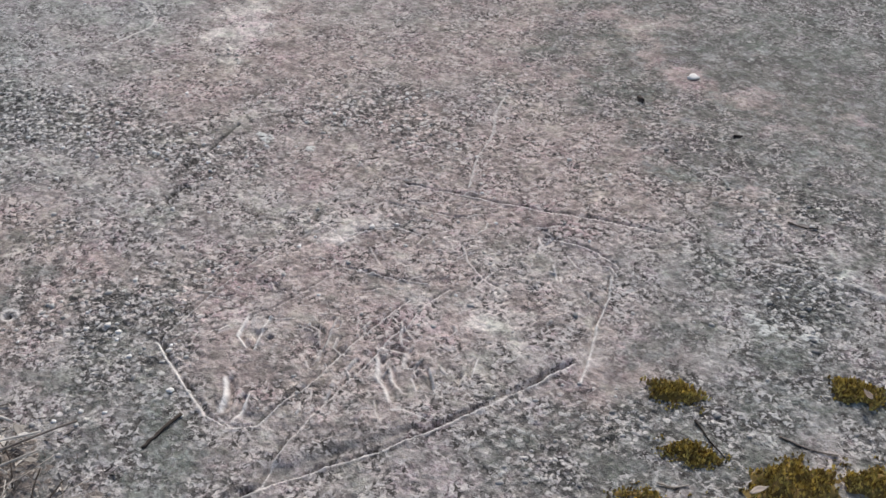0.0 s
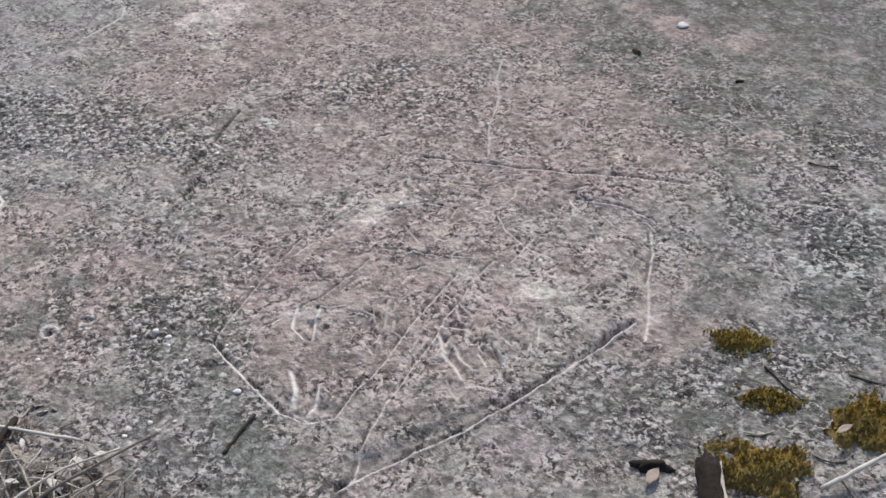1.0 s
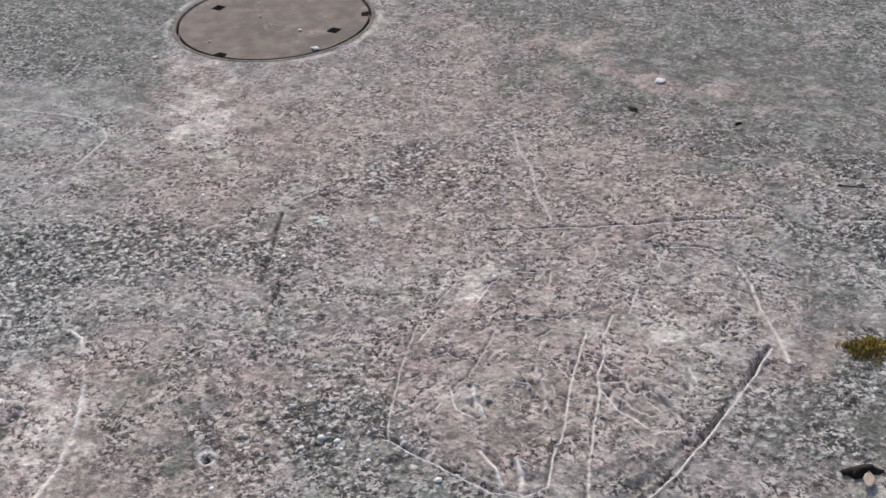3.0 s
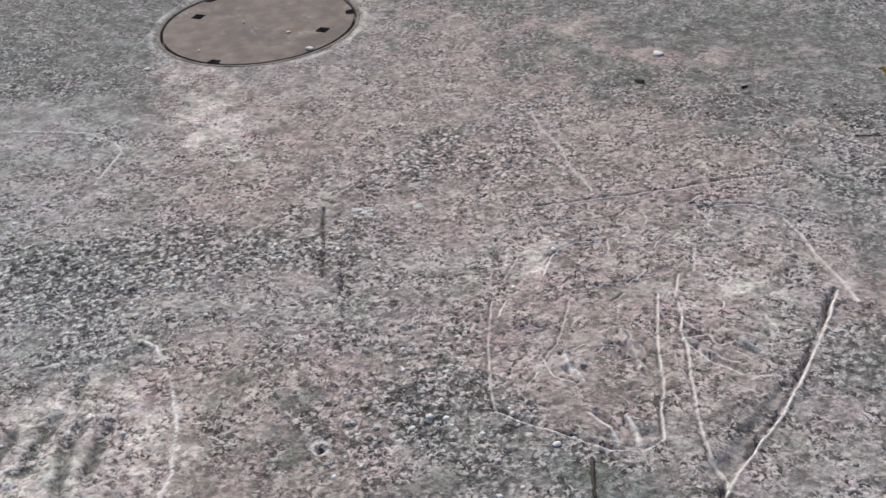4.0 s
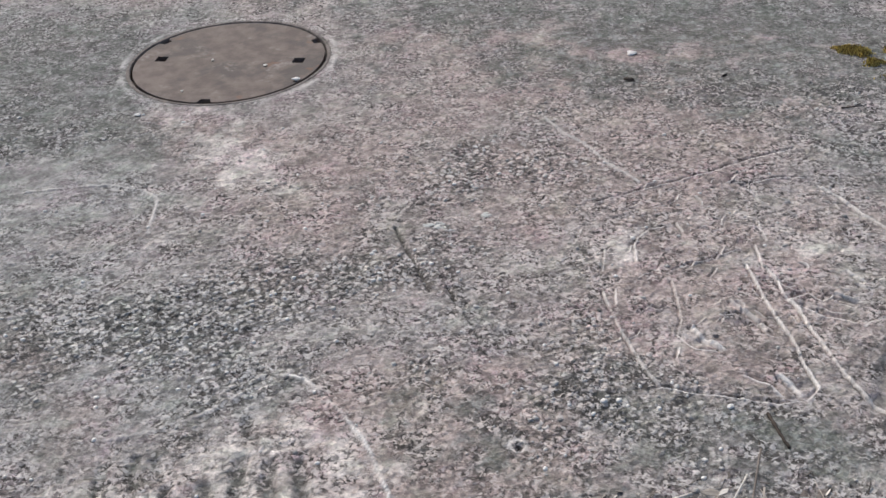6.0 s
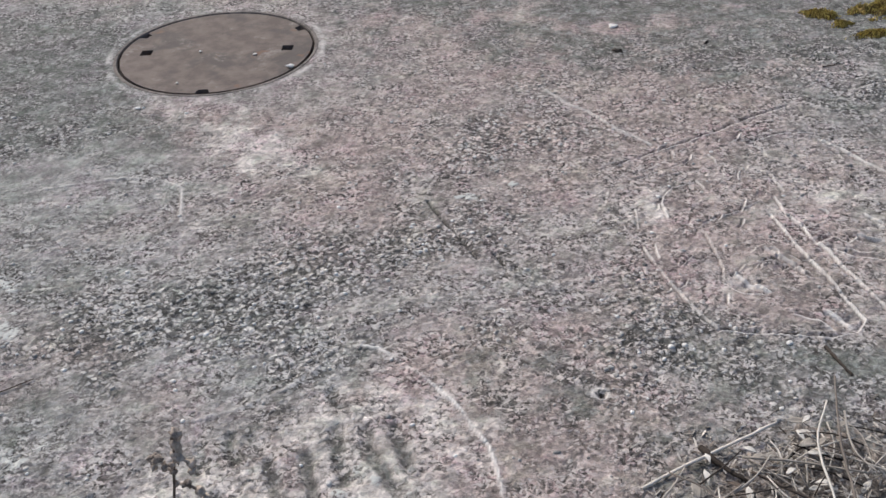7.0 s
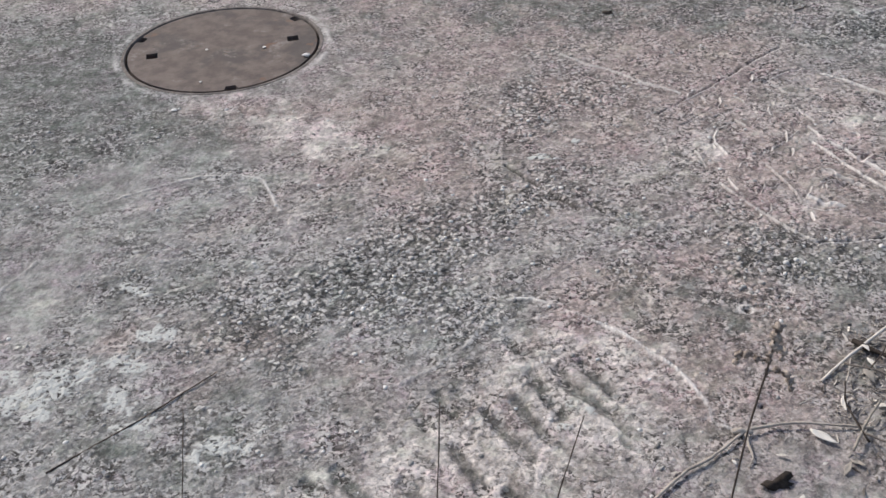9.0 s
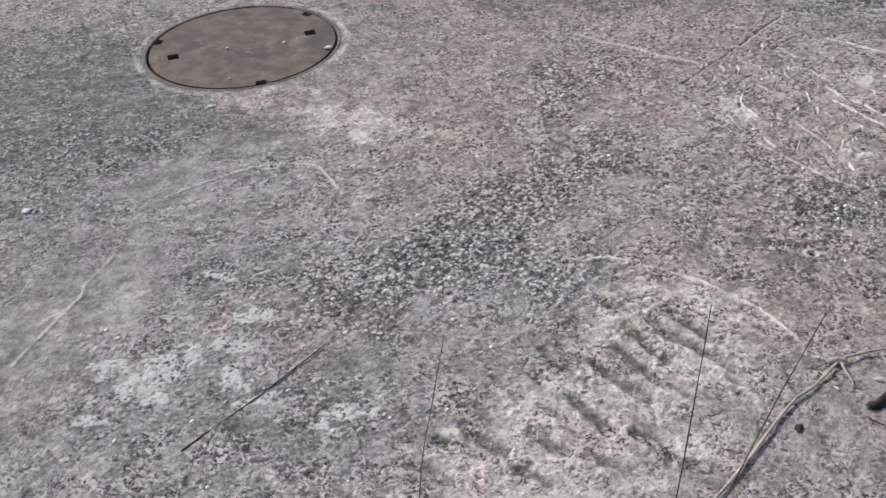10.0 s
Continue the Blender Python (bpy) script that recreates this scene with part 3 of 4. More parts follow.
def cover_material():
    """Brown cast iron, dulled by grey dust, dark damp patches and a little rust."""
    m, t, p = material("brown_iron")
    n = Net(t)
    pos = n.node("ShaderNodeTexCoord").outputs[3]
    small, mid, big = n.noise(pos, 60.0, 4.0, 0.7), n.noise(pos, 14.0, 4.0, 0.6), n.noise(pos, 5.0, 4.0, 0.6)
    col = n.mix(n.span(mid, 0.35, 0.65), (0.122, 0.097, 0.084, 1), (0.182, 0.147, 0.128, 1))
    col = n.mix(n.math("MULTIPLY", n.span(big, 0.5, 0.62), 0.7), col, (0.09, 0.079, 0.073, 1))
    dust = n.math("MULTIPLY", n.span(n.noise(pos, 7.5, 5.0, 0.7), 0.55, 0.68), n.span(small, 0.35, 0.6))
    col = n.mix(n.math("MULTIPLY", dust, 0.7), col, (0.28, 0.25, 0.228, 1))
    col = n.mix(n.math("MULTIPLY", n.span(n.noise(pos, 9.0, 3.0, 0.6), 0.62, 0.72), 0.7), col, (0.20, 0.115, 0.075, 1))
    col = n.mix(n.math("MULTIPLY", n.span(small, 0.42, 0.3), 0.5), col, (0.07, 0.06, 0.055, 1))
    n.put(p.inputs["Base Color"], col)
    p.inputs["Roughness"].default_value = 0.75
    p.inputs["Specular IOR Level"].default_value = 0.25
    n.put(p.inputs["Normal"], n.node("ShaderNodeBump", Height=n.math("ADD", small, mid), Strength=0.5, Distance=0.003).outputs[0])
    return m


CONCRETE = concrete_material()
AGG_STONE = island_material("aggregate_stone", (0.14, 0.138, 0.132), (0.56, 0.54, 0.51), 0.85, 1.1)
PEBBLE = mottled("pebble_stone", (0.42, 0.405, 0.385), (0.82, 0.80, 0.77), 90.0, 0.75, spread=0.7)
WHITE_STONE = mottled("white_stone", (0.62, 0.60, 0.57), (0.86, 0.84, 0.80), 120.0, 0.7)
LID_IRON = cover_material()
FRAME_IRON = mottled("rusty_iron", (0.10, 0.088, 0.08), (0.27, 0.235, 0.21), 45.0, 0.8, 0.0, 0.5)
# near-black colour stands in for the darkness below the cover
PIT_BLACK = mottled("pit_black", (0.012, 0.011, 0.01), (0.03, 0.027, 0.024), 60.0, 0.9)
MOSS_LEAF = island_material("moss_leaves", (0.15, 0.095, 0.03), (0.90, 0.74, 0.24), 0.8, 1.15)
MOSS_BASE = mottled("moss_base", (0.14, 0.092, 0.038), (0.30, 0.215, 0.075), 120.0, 0.95)
PALE_WOOD = mottled("bleached_wood", (0.32, 0.285, 0.24), (0.70, 0.65, 0.58), 80.0, 0.7, spread=0.5)
GREY_TWIG = mottled("grey_twig", (0.17, 0.145, 0.125), (0.46, 0.41, 0.355), 90.0, 0.8, spread=0.9)
DARK_TWIG = mottled("dark_bark", (0.02, 0.016, 0.013), (0.075, 0.06, 0.05), 90.0, 0.85, spread=0.4)
DRY_LEAF = mottled("dry_leaf", (0.36, 0.325, 0.28), (0.76, 0.72, 0.65), 70.0, 0.6, spread=0.8)
BROWN_LEAF = mottled("brown_leaf", (0.12, 0.093, 0.075), (0.42, 0.35, 0.29), 70.0, 0.7, spread=0.8)
SOIL = mottled("leaf_mould", (0.13, 0.11, 0.096), (0.40, 0.35, 0.31), 110.0, 0.95, bump=1.0, distance=0.008)
STALK = mottled("dry_stalk", (0.06, 0.046, 0.037), (0.16, 0.125, 0.10), 120.0, 0.8)
SEED = mottled("dry_seed_head", (0.07, 0.05, 0.04), (0.62, 0.53, 0.45), 150.0, 0.85)
LOG_BARK = mottled("log_bark", (0.012, 0.01, 0.008), (0.05, 0.04, 0.033), 70.0, 0.95, bump=1.0, distance=0.004)
BRANCH_WOOD = mottled("branch_wood", (0.32, 0.275, 0.235), (0.62, 0.555, 0.48), 70.0, 0.8, bump=0.8)
SPLIT_WOOD = mottled("split_wood", (0.42, 0.37, 0.31), (0.72, 0.67, 0.60), 60.0, 0.7)


# ---- small builders ----
def mesh_of(name, verts, faces, mat, smooth=True):
    me = bpy.data.meshes.new(name)
    me.from_pydata(verts, [], faces)
    me.materials.append(mat)
    if smooth:
        me.shade_smooth()
    return me


def part(name, bm, mat, parent, label=""):
    me = bpy.data.meshes.new(name)
    bm.to_mesh(me)
    bm.free()
    me.materials.append(mat)
    ob = new(name, me)
    ob.parent = parent
    if label:
        ob["label"] = label
    return ob


def empty(name, x, y, z=0.0, turn=0.0):
    ob = new(name)
    ob.matrix_world = pose(x, y, z, 0, 0, turn)
    ob.empty_display_size = 0.05
    return ob


def tube(points, radii, sides=7, wobble=0.0, seed=0):
    """Vertices and faces of a tapered, slightly knotty tube along points."""
    rng = random.Random(seed)
    verts, faces = [], []
    pts = [Vector(p) for p in points]
    for i, p in enumerate(pts):
        d = (pts[min(i + 1, len(pts) - 1)] - pts[max(i - 1, 0)]).normalized()
        a = d.orthogonal().normalized() if abs(d.z) > 0.95 else d.cross(Vector((0, 0, 1))).normalized()
        b = d.cross(a)
        for k in range(sides):
            r = radii[i] * (1 + wobble * rng.uniform(-1, 1))
            ang = 2 * math.pi * k / sides
            verts.append(p + a * (r * math.cos(ang)) + b * (r * math.sin(ang)))
    for i in range(len(pts) - 1):
        for k in range(sides):
            j = (k + 1) % sides
            faces.append((i * sides + k, i * sides + j, (i + 1) * sides + j, (i + 1) * sides + k))
    faces.append(tuple(range(sides - 1, -1, -1)))
    faces.append(tuple(range((len(pts) - 1) * sides, len(pts) * sides)))
    return verts, faces


def smooth_path(points, steps=5):
    """Catmull-Rom line through the points."""
    p = [Vector(q) for q in points]
    p = [2 * p[0] - p[1]] + p + [2 * p[-1] - p[-2]]
    out = []
    for i in range(1, len(p) - 2):
        for k in range(steps):
            t = k / steps
            out.append(0.5 * (2 * p[i] + (p[i + 1] - p[i - 1]) * t + (2 * p[i - 1] - 5 * p[i] + 4 * p[i + 1] - p[i + 2]) * t * t
                              + (3 * p[i] - p[i - 1] - 3 * p[i + 1] + p[i + 2]) * t ** 3))
    return out + [p[-2]]


def stick_mesh(name, points, r0, r1, mat, wobble=0.15, seed=0, steps=5, sides=7):
    """A stick whose first point is its origin."""
    origin = Vector(points[0])
    path = smooth_path([Vector(q) - origin for q in points], steps)
    rng = random.Random(seed)
    n = len(path)
    radii = [(r0 + (r1 - r0) * i / (n - 1)) * (1 + 0.18 * rng.uniform(-1, 1)) for i in range(n)]
    path = [q + Vector((rng.uniform(-1, 1), rng.uniform(-1, 1), rng.uniform(-0.5, 0.5))) * (r0 * 0.25) for q in path]
    return mesh_of(name, *tube(path, radii, sides, wobble, seed), mat), origin


def lay(name, points, r0, r1, mat, label, category, group="", seed=0, **kw):
    me, o = stick_mesh(name, points, r0, r1, mat, seed=seed, **kw)
    ob = tagged(new(name, me), label, category, group)
    ob.location = o
    return ob


def on_ground(pts, lift):
    """Plan points as places on the concrete, their axis lifted by so much."""
    lifts = lift if isinstance(lift, (list, tuple)) else [lift] * len(pts)
    return [(x, y, height(x, y) + z) for (x, y), z in zip(pts, lifts)]


# ---- the ground: one sheet, fine near the drawing ----
def axis(lo, a, b, hi, step, fine, far):
    """Grid lines: fine from a to b, wider out to lo and hi, then ever wider."""
    core = np.concatenate([np.arange(lo, a - step / 2, step), np.arange(a, b - fine / 2, fine), np.arange(b, hi + step / 2, step)])
    hi = core[-1]
    out, d, v = [], step, 0.0
    while v < far:
        d *= 1.35
        v += d
        out.append(v)
    out = np.array(out)
    return np.concatenate([(lo - out)[::-1], core, hi + out])


def build_ground():
    gx, gy = axis(-1.75, 0.78, 1.6, 2.3, 0.005, 0.0028, 400.0), axis(-0.45, 0.55, 1.6, 3.5, 0.005, 0.0028, 400.0)
    X, Y = np.meshgrid(gx, gy, indexing="ij")
    x, y = X.ravel(), Y.ravel()
    h, *zones = surface(x, y)
    near = np.exp(-(np.maximum(np.hypot(x, y - 1) - 8, 0) / 8) ** 2)
    h = np.where(near > 0.999, h, h * near)
    nx, ny = len(gx), len(gy)
    me = bpy.data.meshes.new("ground")
    me.vertices.add(nx * ny)
    me.vertices.foreach_set("co", np.stack([x, y, h], 1).astype(np.float32).ravel())
    i = (np.arange(nx - 1)[:, None] * ny + np.arange(ny - 1)[None, :]).ravel()
    quads = np.stack([i, i + ny, i + ny + 1, i + 1], 1).astype(np.int32)
    me.loops.add(quads.size)
    me.loops.foreach_set("vertex_index", quads.ravel())
    me.polygons.add(len(quads))
    me.polygons.foreach_set("loop_start", np.arange(0, quads.size, 4, dtype=np.int32))
    me.update(calc_edges=True)
    me.shade_smooth()
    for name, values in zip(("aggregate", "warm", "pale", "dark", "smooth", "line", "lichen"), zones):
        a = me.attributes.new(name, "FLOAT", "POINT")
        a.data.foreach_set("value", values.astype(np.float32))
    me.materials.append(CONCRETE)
    GRID[:] = [gx, gy, h.reshape(nx, ny), zones[0].reshape(nx, ny), zones[4].reshape(nx, ny)]
    return tagged(new("ground", me), "weathered grey-brown concrete slab with a scratched drawing and tread print", "concrete ground", kind="structure")


ground = build_ground()


# ---- manhole cover and its frame ----
def ring_profile(name, profile, segments, mat):
    """A lathed ring; profile of (radius, z), closed."""
    verts, faces = [], []
    m = len(profile)
    for k in range(segments):
        a = 2 * math.pi * k / segments
        verts += [(r * math.cos(a), r * math.sin(a), z) for r, z in profile]
    for k in range(segments):
        j = (k + 1) % segments
        faces += [(k * m + i, k * m + (i + 1) % m, j * m + (i + 1) % m, j * m + i) for i in range(m)]
    return mesh_of(name, verts, faces, mat, False)


def cover_plate():
    """Disc with two lifting slots and three notches in its edge, 30 mm thick."""
    R, notches = 0.335, (32, 152, 272)
    outer = []
    for k in range(360):
        gap = min(abs((k - a + 180) % 360 - 180) for a in notches)
        r = R - 0.026 if gap <= 3 else R
        outer.append((r * math.cos(radians(k)), r * math.sin(radians(k))))
    holes = []
    for cx in (-0.25, 0.25):
        holes.append([(cx + dx, 0.004 + dy) for dx, dy in ((-0.02, -0.022), (0.02, -0.022), (0.02, 0.02), (-0.02, 0.02))])
    bm = bmesh.new()
    edges = []
    for loop in [outer, *holes]:
        vs = [bm.verts.new((px, py, 0)) for px, py in loop]
        edges += [bm.edges.new((vs[i], vs[(i + 1) % len(vs)])) for i in range(len(vs))]
    bmesh.ops.triangle_fill(bm, use_beauty=True, edges=edges)
    for f in bm.faces:
        if f.normal.z < 0:
            f.normal_flip()
    got = bmesh.ops.extrude_face_region(bm, geom=bm.faces[:])
    for v in [g for g in got["geom"] if isinstance(g, bmesh.types.BMVert)]:
        v.co.z -= 0.03
    bmesh.ops.recalc_face_normals(bm, faces=bm.faces[:])
    return bm


cover = tagged(empty("manhole_cover", LID[0], LID[1], 0.001), "round brown cast-iron manhole cover with two lifting slots", "manhole cover")
part("plate", cover_plate(), LID_IRON, cover)
# pockets added in near-black, so the slots look like deep shaded holes
for side in (-0.25, 0.25):
    bm = bmesh.new()
    bmesh.ops.create_cube(bm, size=1)
    bmesh.ops.delete(bm, geom=[f for f in bm.faces if f.normal.z > 0.9], context="FACES")
    for v in bm.verts:
        v.co = Vector((side + v.co.x * 0.05, 0.003 + v.co.y * 0.052, -0.052 + v.co.z * 0.043))
    part("lifting_pocket", bm, PIT_BLACK, cover, "near-black pocket added under a lifting slot")
seat = tagged(new("iron_ring", ring_profile("manhole_frame", [(0.344, -0.003), (0.347, 0.002), (0.356, 0.002), (0.362, -0.004), (0.362, -0.06), (0.315, -0.06), (0.315, -0.027), (0.344, -0.027)], 128, FRAME_IRON)),
              "rusty iron ring frame set into the concrete round the cover", "iron ring", kind="structure")
seat.location = (LID[0], LID[1], 0.0)
# unseen pit floor; its near-black colour keeps the gap dark
pit = bmesh.new()
bmesh.ops.create_circle(pit, cap_ends=True, segments=64, radius=0.33)
pit_me = bpy.data.meshes.new("pit_floor")
pit.to_mesh(pit_me)
pit.free()
pit_me.materials.append(PIT_BLACK)
pit_floor = tagged(new("pit_floor", pit_me), "near-black floor closing the dark pit under the manhole cover", "pit floor", kind="structure")
pit_floor.location = (LID[0], LID[1], -0.075)


# ---- stones ----
def stone_mesh(name, seed, mat, flat=0.6, sub=2, rough=0.22):
    bm = bmesh.new()
    bmesh.ops.create_icosphere(bm, subdivisions=sub, radius=1)
    rng = random.Random(seed)
    o = Vector((rng.uniform(-50, 50), rng.uniform(-50, 50), rng.uniform(-50, 50)))
    sx, sy = rng.uniform(0.75, 1.25), rng.uniform(0.7, 1.1)
    for v in bm.verts:
        k = 1 + rough * noise.noise(v.co * 1.1 + o) + 0.4 * rough * noise.noise(v.co * 3 + o)
        v.co = Vector((v.co.x * sx, v.co.y * sy, v.co.z * flat)) * k
    me = bpy.data.meshes.new(name)
    bm.to_mesh(me)
    bm.free()
    me.materials.append(mat)
    me.shade_smooth()
    return me


STONES = [
    (-0.56, 2.31, 0.006, "stone", "tiny pale stone chip lying on the manhole cover"),
    (-0.36, 2.27, 0.006, "stone", "tiny pale stone chip lying on the manhole cover"),
    (-0.59, 2.06, 0.005, "stone", "tiny pale stone chip lying on the manhole cover"),
    (0.894, 2.405, 0.017, "stone", "pale grey stone lying loose on the concrete"),
    (-0.68, 1.885, 0.012, "stone", "small white stone lying beside the manhole cover"),
    (-0.221, 2.158, 0.015, "stone", "white stone chip lying on the edge of the manhole cover"),
    (1.085, 0.616, 0.0075, "stone", "small white stone beside the scratched drawing"),
    (-1.267, 1.452, 0.014, "stone", "white stone lying on dark concrete"),
]
for i, (x, y, r, name, label) in enumerate(STONES):
    ob = tagged(new(name, stone_mesh(name, 40 + i, WHITE_STONE, 0.28, 2, 0.6)), label, "stone", "loose white stones")
    z = 0.004 if math.hypot(x - LID[0], y - LID[1]) < 0.36 else height(x, y)
    ob.matrix_world = pose(x, y, z + r * 0.22, 0, 0, 37 * i) @ Matrix.Scale(r, 4)


# ---- exposed aggregate standing proud of the paste ----
def zone(k, x, y):
    gx, gy = GRID[:2]
    return GRID[k][np.clip(np.searchsorted(gx, x), 0, len(gx) - 1), np.clip(np.searchsorted(gy, y), 0, len(gy) - 1)]


ICO = bmesh.new()
bmesh.ops.create_icosphere(ICO, subdivisions=1, radius=1)
ICO_V = np.array([v.co[:] for v in ICO.verts])
ICO_F = np.array([[v.index for v in f.verts] for f in ICO.faces])
ICO.free()


def scatter_stones(name, count, seed, power, r_lo, r_hi, lift, mat, label):
    rng = np.random.default_rng(seed)
    x, y = rng.uniform(-1.6, 2.2, count), rng.uniform(-0.35, 3.2, count)
    keep = rng.random(count) < np.clip(zone(3, x, y), 0, 1) ** power * (1 - 0.85 * zone(4, x, y)) + 0.02
    keep &= np.hypot(x - LID[0], y - LID[1]) > 0.4
    x, y = x[keep], y[keep]
    n = len(x)
    r = r_lo + (r_hi - r_lo) * rng.random(n) ** 2.5
    z = zone(2, x, y) + lift * r
    a = rng.uniform(0, 2 * math.pi, n)
    shape = np.stack([rng.uniform(0.8, 1.35, n), rng.uniform(0.65, 1.0, n), rng.uniform(0.4, 0.7, n)], 1) * r[:, None]
    v = ICO_V[None] * (1 + 0.18 * rng.uniform(-1, 1, (n, len(ICO_V), 1))) * shape[:, None]
    c, s = np.cos(a)[:, None], np.sin(a)[:, None]
    co = np.stack([v[..., 0] * c - v[..., 1] * s + x[:, None], v[..., 0] * s + v[..., 1] * c + y[:, None], v[..., 2] + z[:, None]], -1).reshape(-1, 3)
    tri = (ICO_F[None] + (np.arange(n) * len(ICO_V))[:, None, None]).reshape(-1, 3).astype(np.int32)
    me = bpy.data.meshes.new(name)
    me.vertices.add(len(co))
    me.vertices.foreach_set("co", co.astype(np.float32).ravel())
    me.loops.add(tri.size)
    me.loops.foreach_set("vertex_index", tri.ravel())
    me.polygons.add(len(tri))
    me.polygons.foreach_set("loop_start", np.arange(0, tri.size, 3, dtype=np.int32))
    me.update(calc_edges=True)
    me.shade_smooth()
    me.materials.append(mat)
    return tagged(new(name, me), label, "gravel", kind="stuff")


scatter_stones("exposed_gravel", 16000, 5, 1.3, 0.003, 0.008, -0.05, AGG_STONE, "grey and white gravel showing through worn concrete")


# ---- moss cushions ----
def moss(x, y, a, b, turn, high, seed, label):
    """A cushion: a lumpy base, and many short upright leafy shoots."""
    rng = random.Random(seed)
    root = tagged(empty("moss_cushion", x, y, height(x, y), turn), label, "moss", "moss cushions")
    o = Vector((seed * 3.1, seed * 1.7, 0))

    def top(u, v):
        edge = 1 + 0.7 * noise.noise(Vector((u * 1.6, v * 1.6, 0)) + o) + 0.5 * noise.noise(Vector((u * 4, v * 4, 3)) + o)
        q = math.hypot(u, v) / max(edge, 0.3)
        lump = 0.75 + 0.5 * noise.noise(Vector((u * 3, v * 3, 7)) + o)
        return q, high * lump * max(0.0, 1 - q ** 2.2)
    bm = bmesh.new()
    N = 26
    grid = [[bm.verts.new((a * (2.8 * i / N - 1.4), b * (2.8 * j / N - 1.4), top(2.8 * i / N - 1.4, 2.8 * j / N - 1.4)[1] - 0.006)) for j in range(N + 1)] for i in range(N + 1)]
    for i in range(N):
        for j in range(N):
            bm.faces.new((grid[i][j], grid[i + 1][j], grid[i + 1][j + 1], grid[i][j + 1]))
    bmesh.ops.delete(bm, geom=[f for f in bm.faces if all(v.co.z < -0.0055 for v in f.verts)], context="FACES")
    base = part("base", bm, MOSS_BASE, root)
    base.data.shade_smooth()
    verts, faces = [], []
    count = int(5200 * math.sqrt(a * b) / 0.07 * 0.5 + 500)
    for _ in range(count):
        u, v = rng.uniform(-1.4, 1.4), rng.uniform(-1.4, 1.4)
        q, z = top(u, v)
        if q > rng.uniform(0.5, 1.2) or noise.noise(Vector((u * 5.5, v * 5.5, 11)) + o) < rng.uniform(-0.5, -0.1):
            continue
        c = Vector((a * u, b * v, z - 0.006))
        tall = rng.uniform(0.005, 0.014)
        lean = Vector((rng.uniform(-0.6, 0.6), rng.uniform(-0.6, 0.6), 1)).normalized()
        sid = Vector((rng.uniform(-1, 1), rng.uniform(-1, 1), 0)).normalized() * rng.uniform(0.0014, 0.003)
        cro = lean.cross(sid)
        k = len(verts)
        mid = c + lean * tall * 0.6
        verts += [c - sid * 0.5, c + sid * 0.5, mid + sid, mid - sid, c + lean * tall, mid + cro, mid - cro]
        faces += [(k, k + 1, k + 2, k + 3), (k + 3, k + 2, k + 4), (k, k + 5, k + 4), (k + 1, k + 4, k + 6)]
    leaves = new("foliage", mesh_of("foliage", verts, faces, MOSS_LEAF, False))
    leaves.parent = root
    return root


MOSS = [
    (1.725, 1.36, 0.055, 0.034, 25, 0.022, "brown-tinged moss cushion growing on bare concrete"),
    (1.858, 1.262, 0.055, 0.032, 30, 0.022, "flat olive moss cushion with brown edges on concrete"),
    (1.925, 1.105, 0.10, 0.062, 40, 0.035, "wide yellow-green moss cushion beside broken wood"),
    (2.03, 1.335, 0.085, 0.065, 60, 0.04, "thick yellow-green moss cushion with dry bits in it"),
    (1.96, 1.63, 0.055, 0.036, 30, 0.022, "small brown moss cushion with a dry leaf on it"),
    (2.115, 1.45, 0.06, 0.05, 10, 0.03, "yellow-green moss cushion among litter"),
    (1.63, 2.43, 0.06, 0.035, -30, 0.02, "small olive moss cushion on grey concrete"),
    (1.675, 2.34, 0.035, 0.03, 10, 0.016, "tiny olive moss cushion on grey concrete"),
    (1.86, 2.47, 0.12, 0.07, 20, 0.035, "broad yellow moss cushion at the edge of the slab"),
    (1.77, 2.25, 0.09, 0.03, 15, 0.016, "thin strip of brown moss on concrete"),
]
for i, (x, y, a, b, turn, high, label) in enumerate(MOSS):
    moss(x, y, a, b, turn, high, i + 1, label)


# ---- loose wood by the moss ----
def half_log():
    """A broken billet: dark bark shell and a pale split face."""
    root = tagged(empty("broken_log", 1.86, 1.04, height(1.86, 1.04), -52), "dark broken piece of log with a pale split face", "log")
    L, r = 0.2, 0.022
    bm = bmesh.new()
    rings = []
    for i in range(9):
        x = L * i / 8
        rr = r * (0.8 + 0.25 * math.sin(math.pi * min(1.0, 0.25 + i / 10)) + 0.2 * noise.noise(Vector((x * 30, 0, 0))))
        rings.append([bm.verts.new((x + (0.03 if i in (0, 8) else 0.008) * noise.noise(Vector((k * 1.3, i * 9.3, 1))), rr * math.cos(math.pi * k / 9 * 1.25 - 0.4) * 1.0, 0.022 + rr * math.sin(math.pi * k / 9 * 1.25 - 0.4)))
                      for k in range(10)])
    for i in range(8):
        for k in range(9):
            bm.faces.new((rings[i][k], rings[i + 1][k], rings[i + 1][k + 1], rings[i][k + 1]))
    for ring in (rings[0], rings[-1]):
        bm.faces.new(ring)
    bmesh.ops.recalc_face_normals(bm, faces=bm.faces[:])
    part("bark", bm, LOG_BARK, root).data.shade_smooth()
    bm = bmesh.new()
    bmesh.ops.create_cube(bm, size=1)
    bmesh.ops.subdivide_edges(bm, edges=bm.edges[:], cuts=5, use_grid_fill=True)
    for v in bm.verts:
        v.co = Vector((0.004 + (v.co.x + 0.5) * (L - 0.008), 0.014 + v.co.y * 0.016, 0.019 + v.co.z * (0.034 - 0.012 * abs(v.co.x))))
        v.co += Vector((0, 0.006 * noise.noise(Vector((v.co.x * 14, 0, v.co.z * 120))), 0.004 * noise.noise(Vector((v.co.x * 25, 5, 0)))))
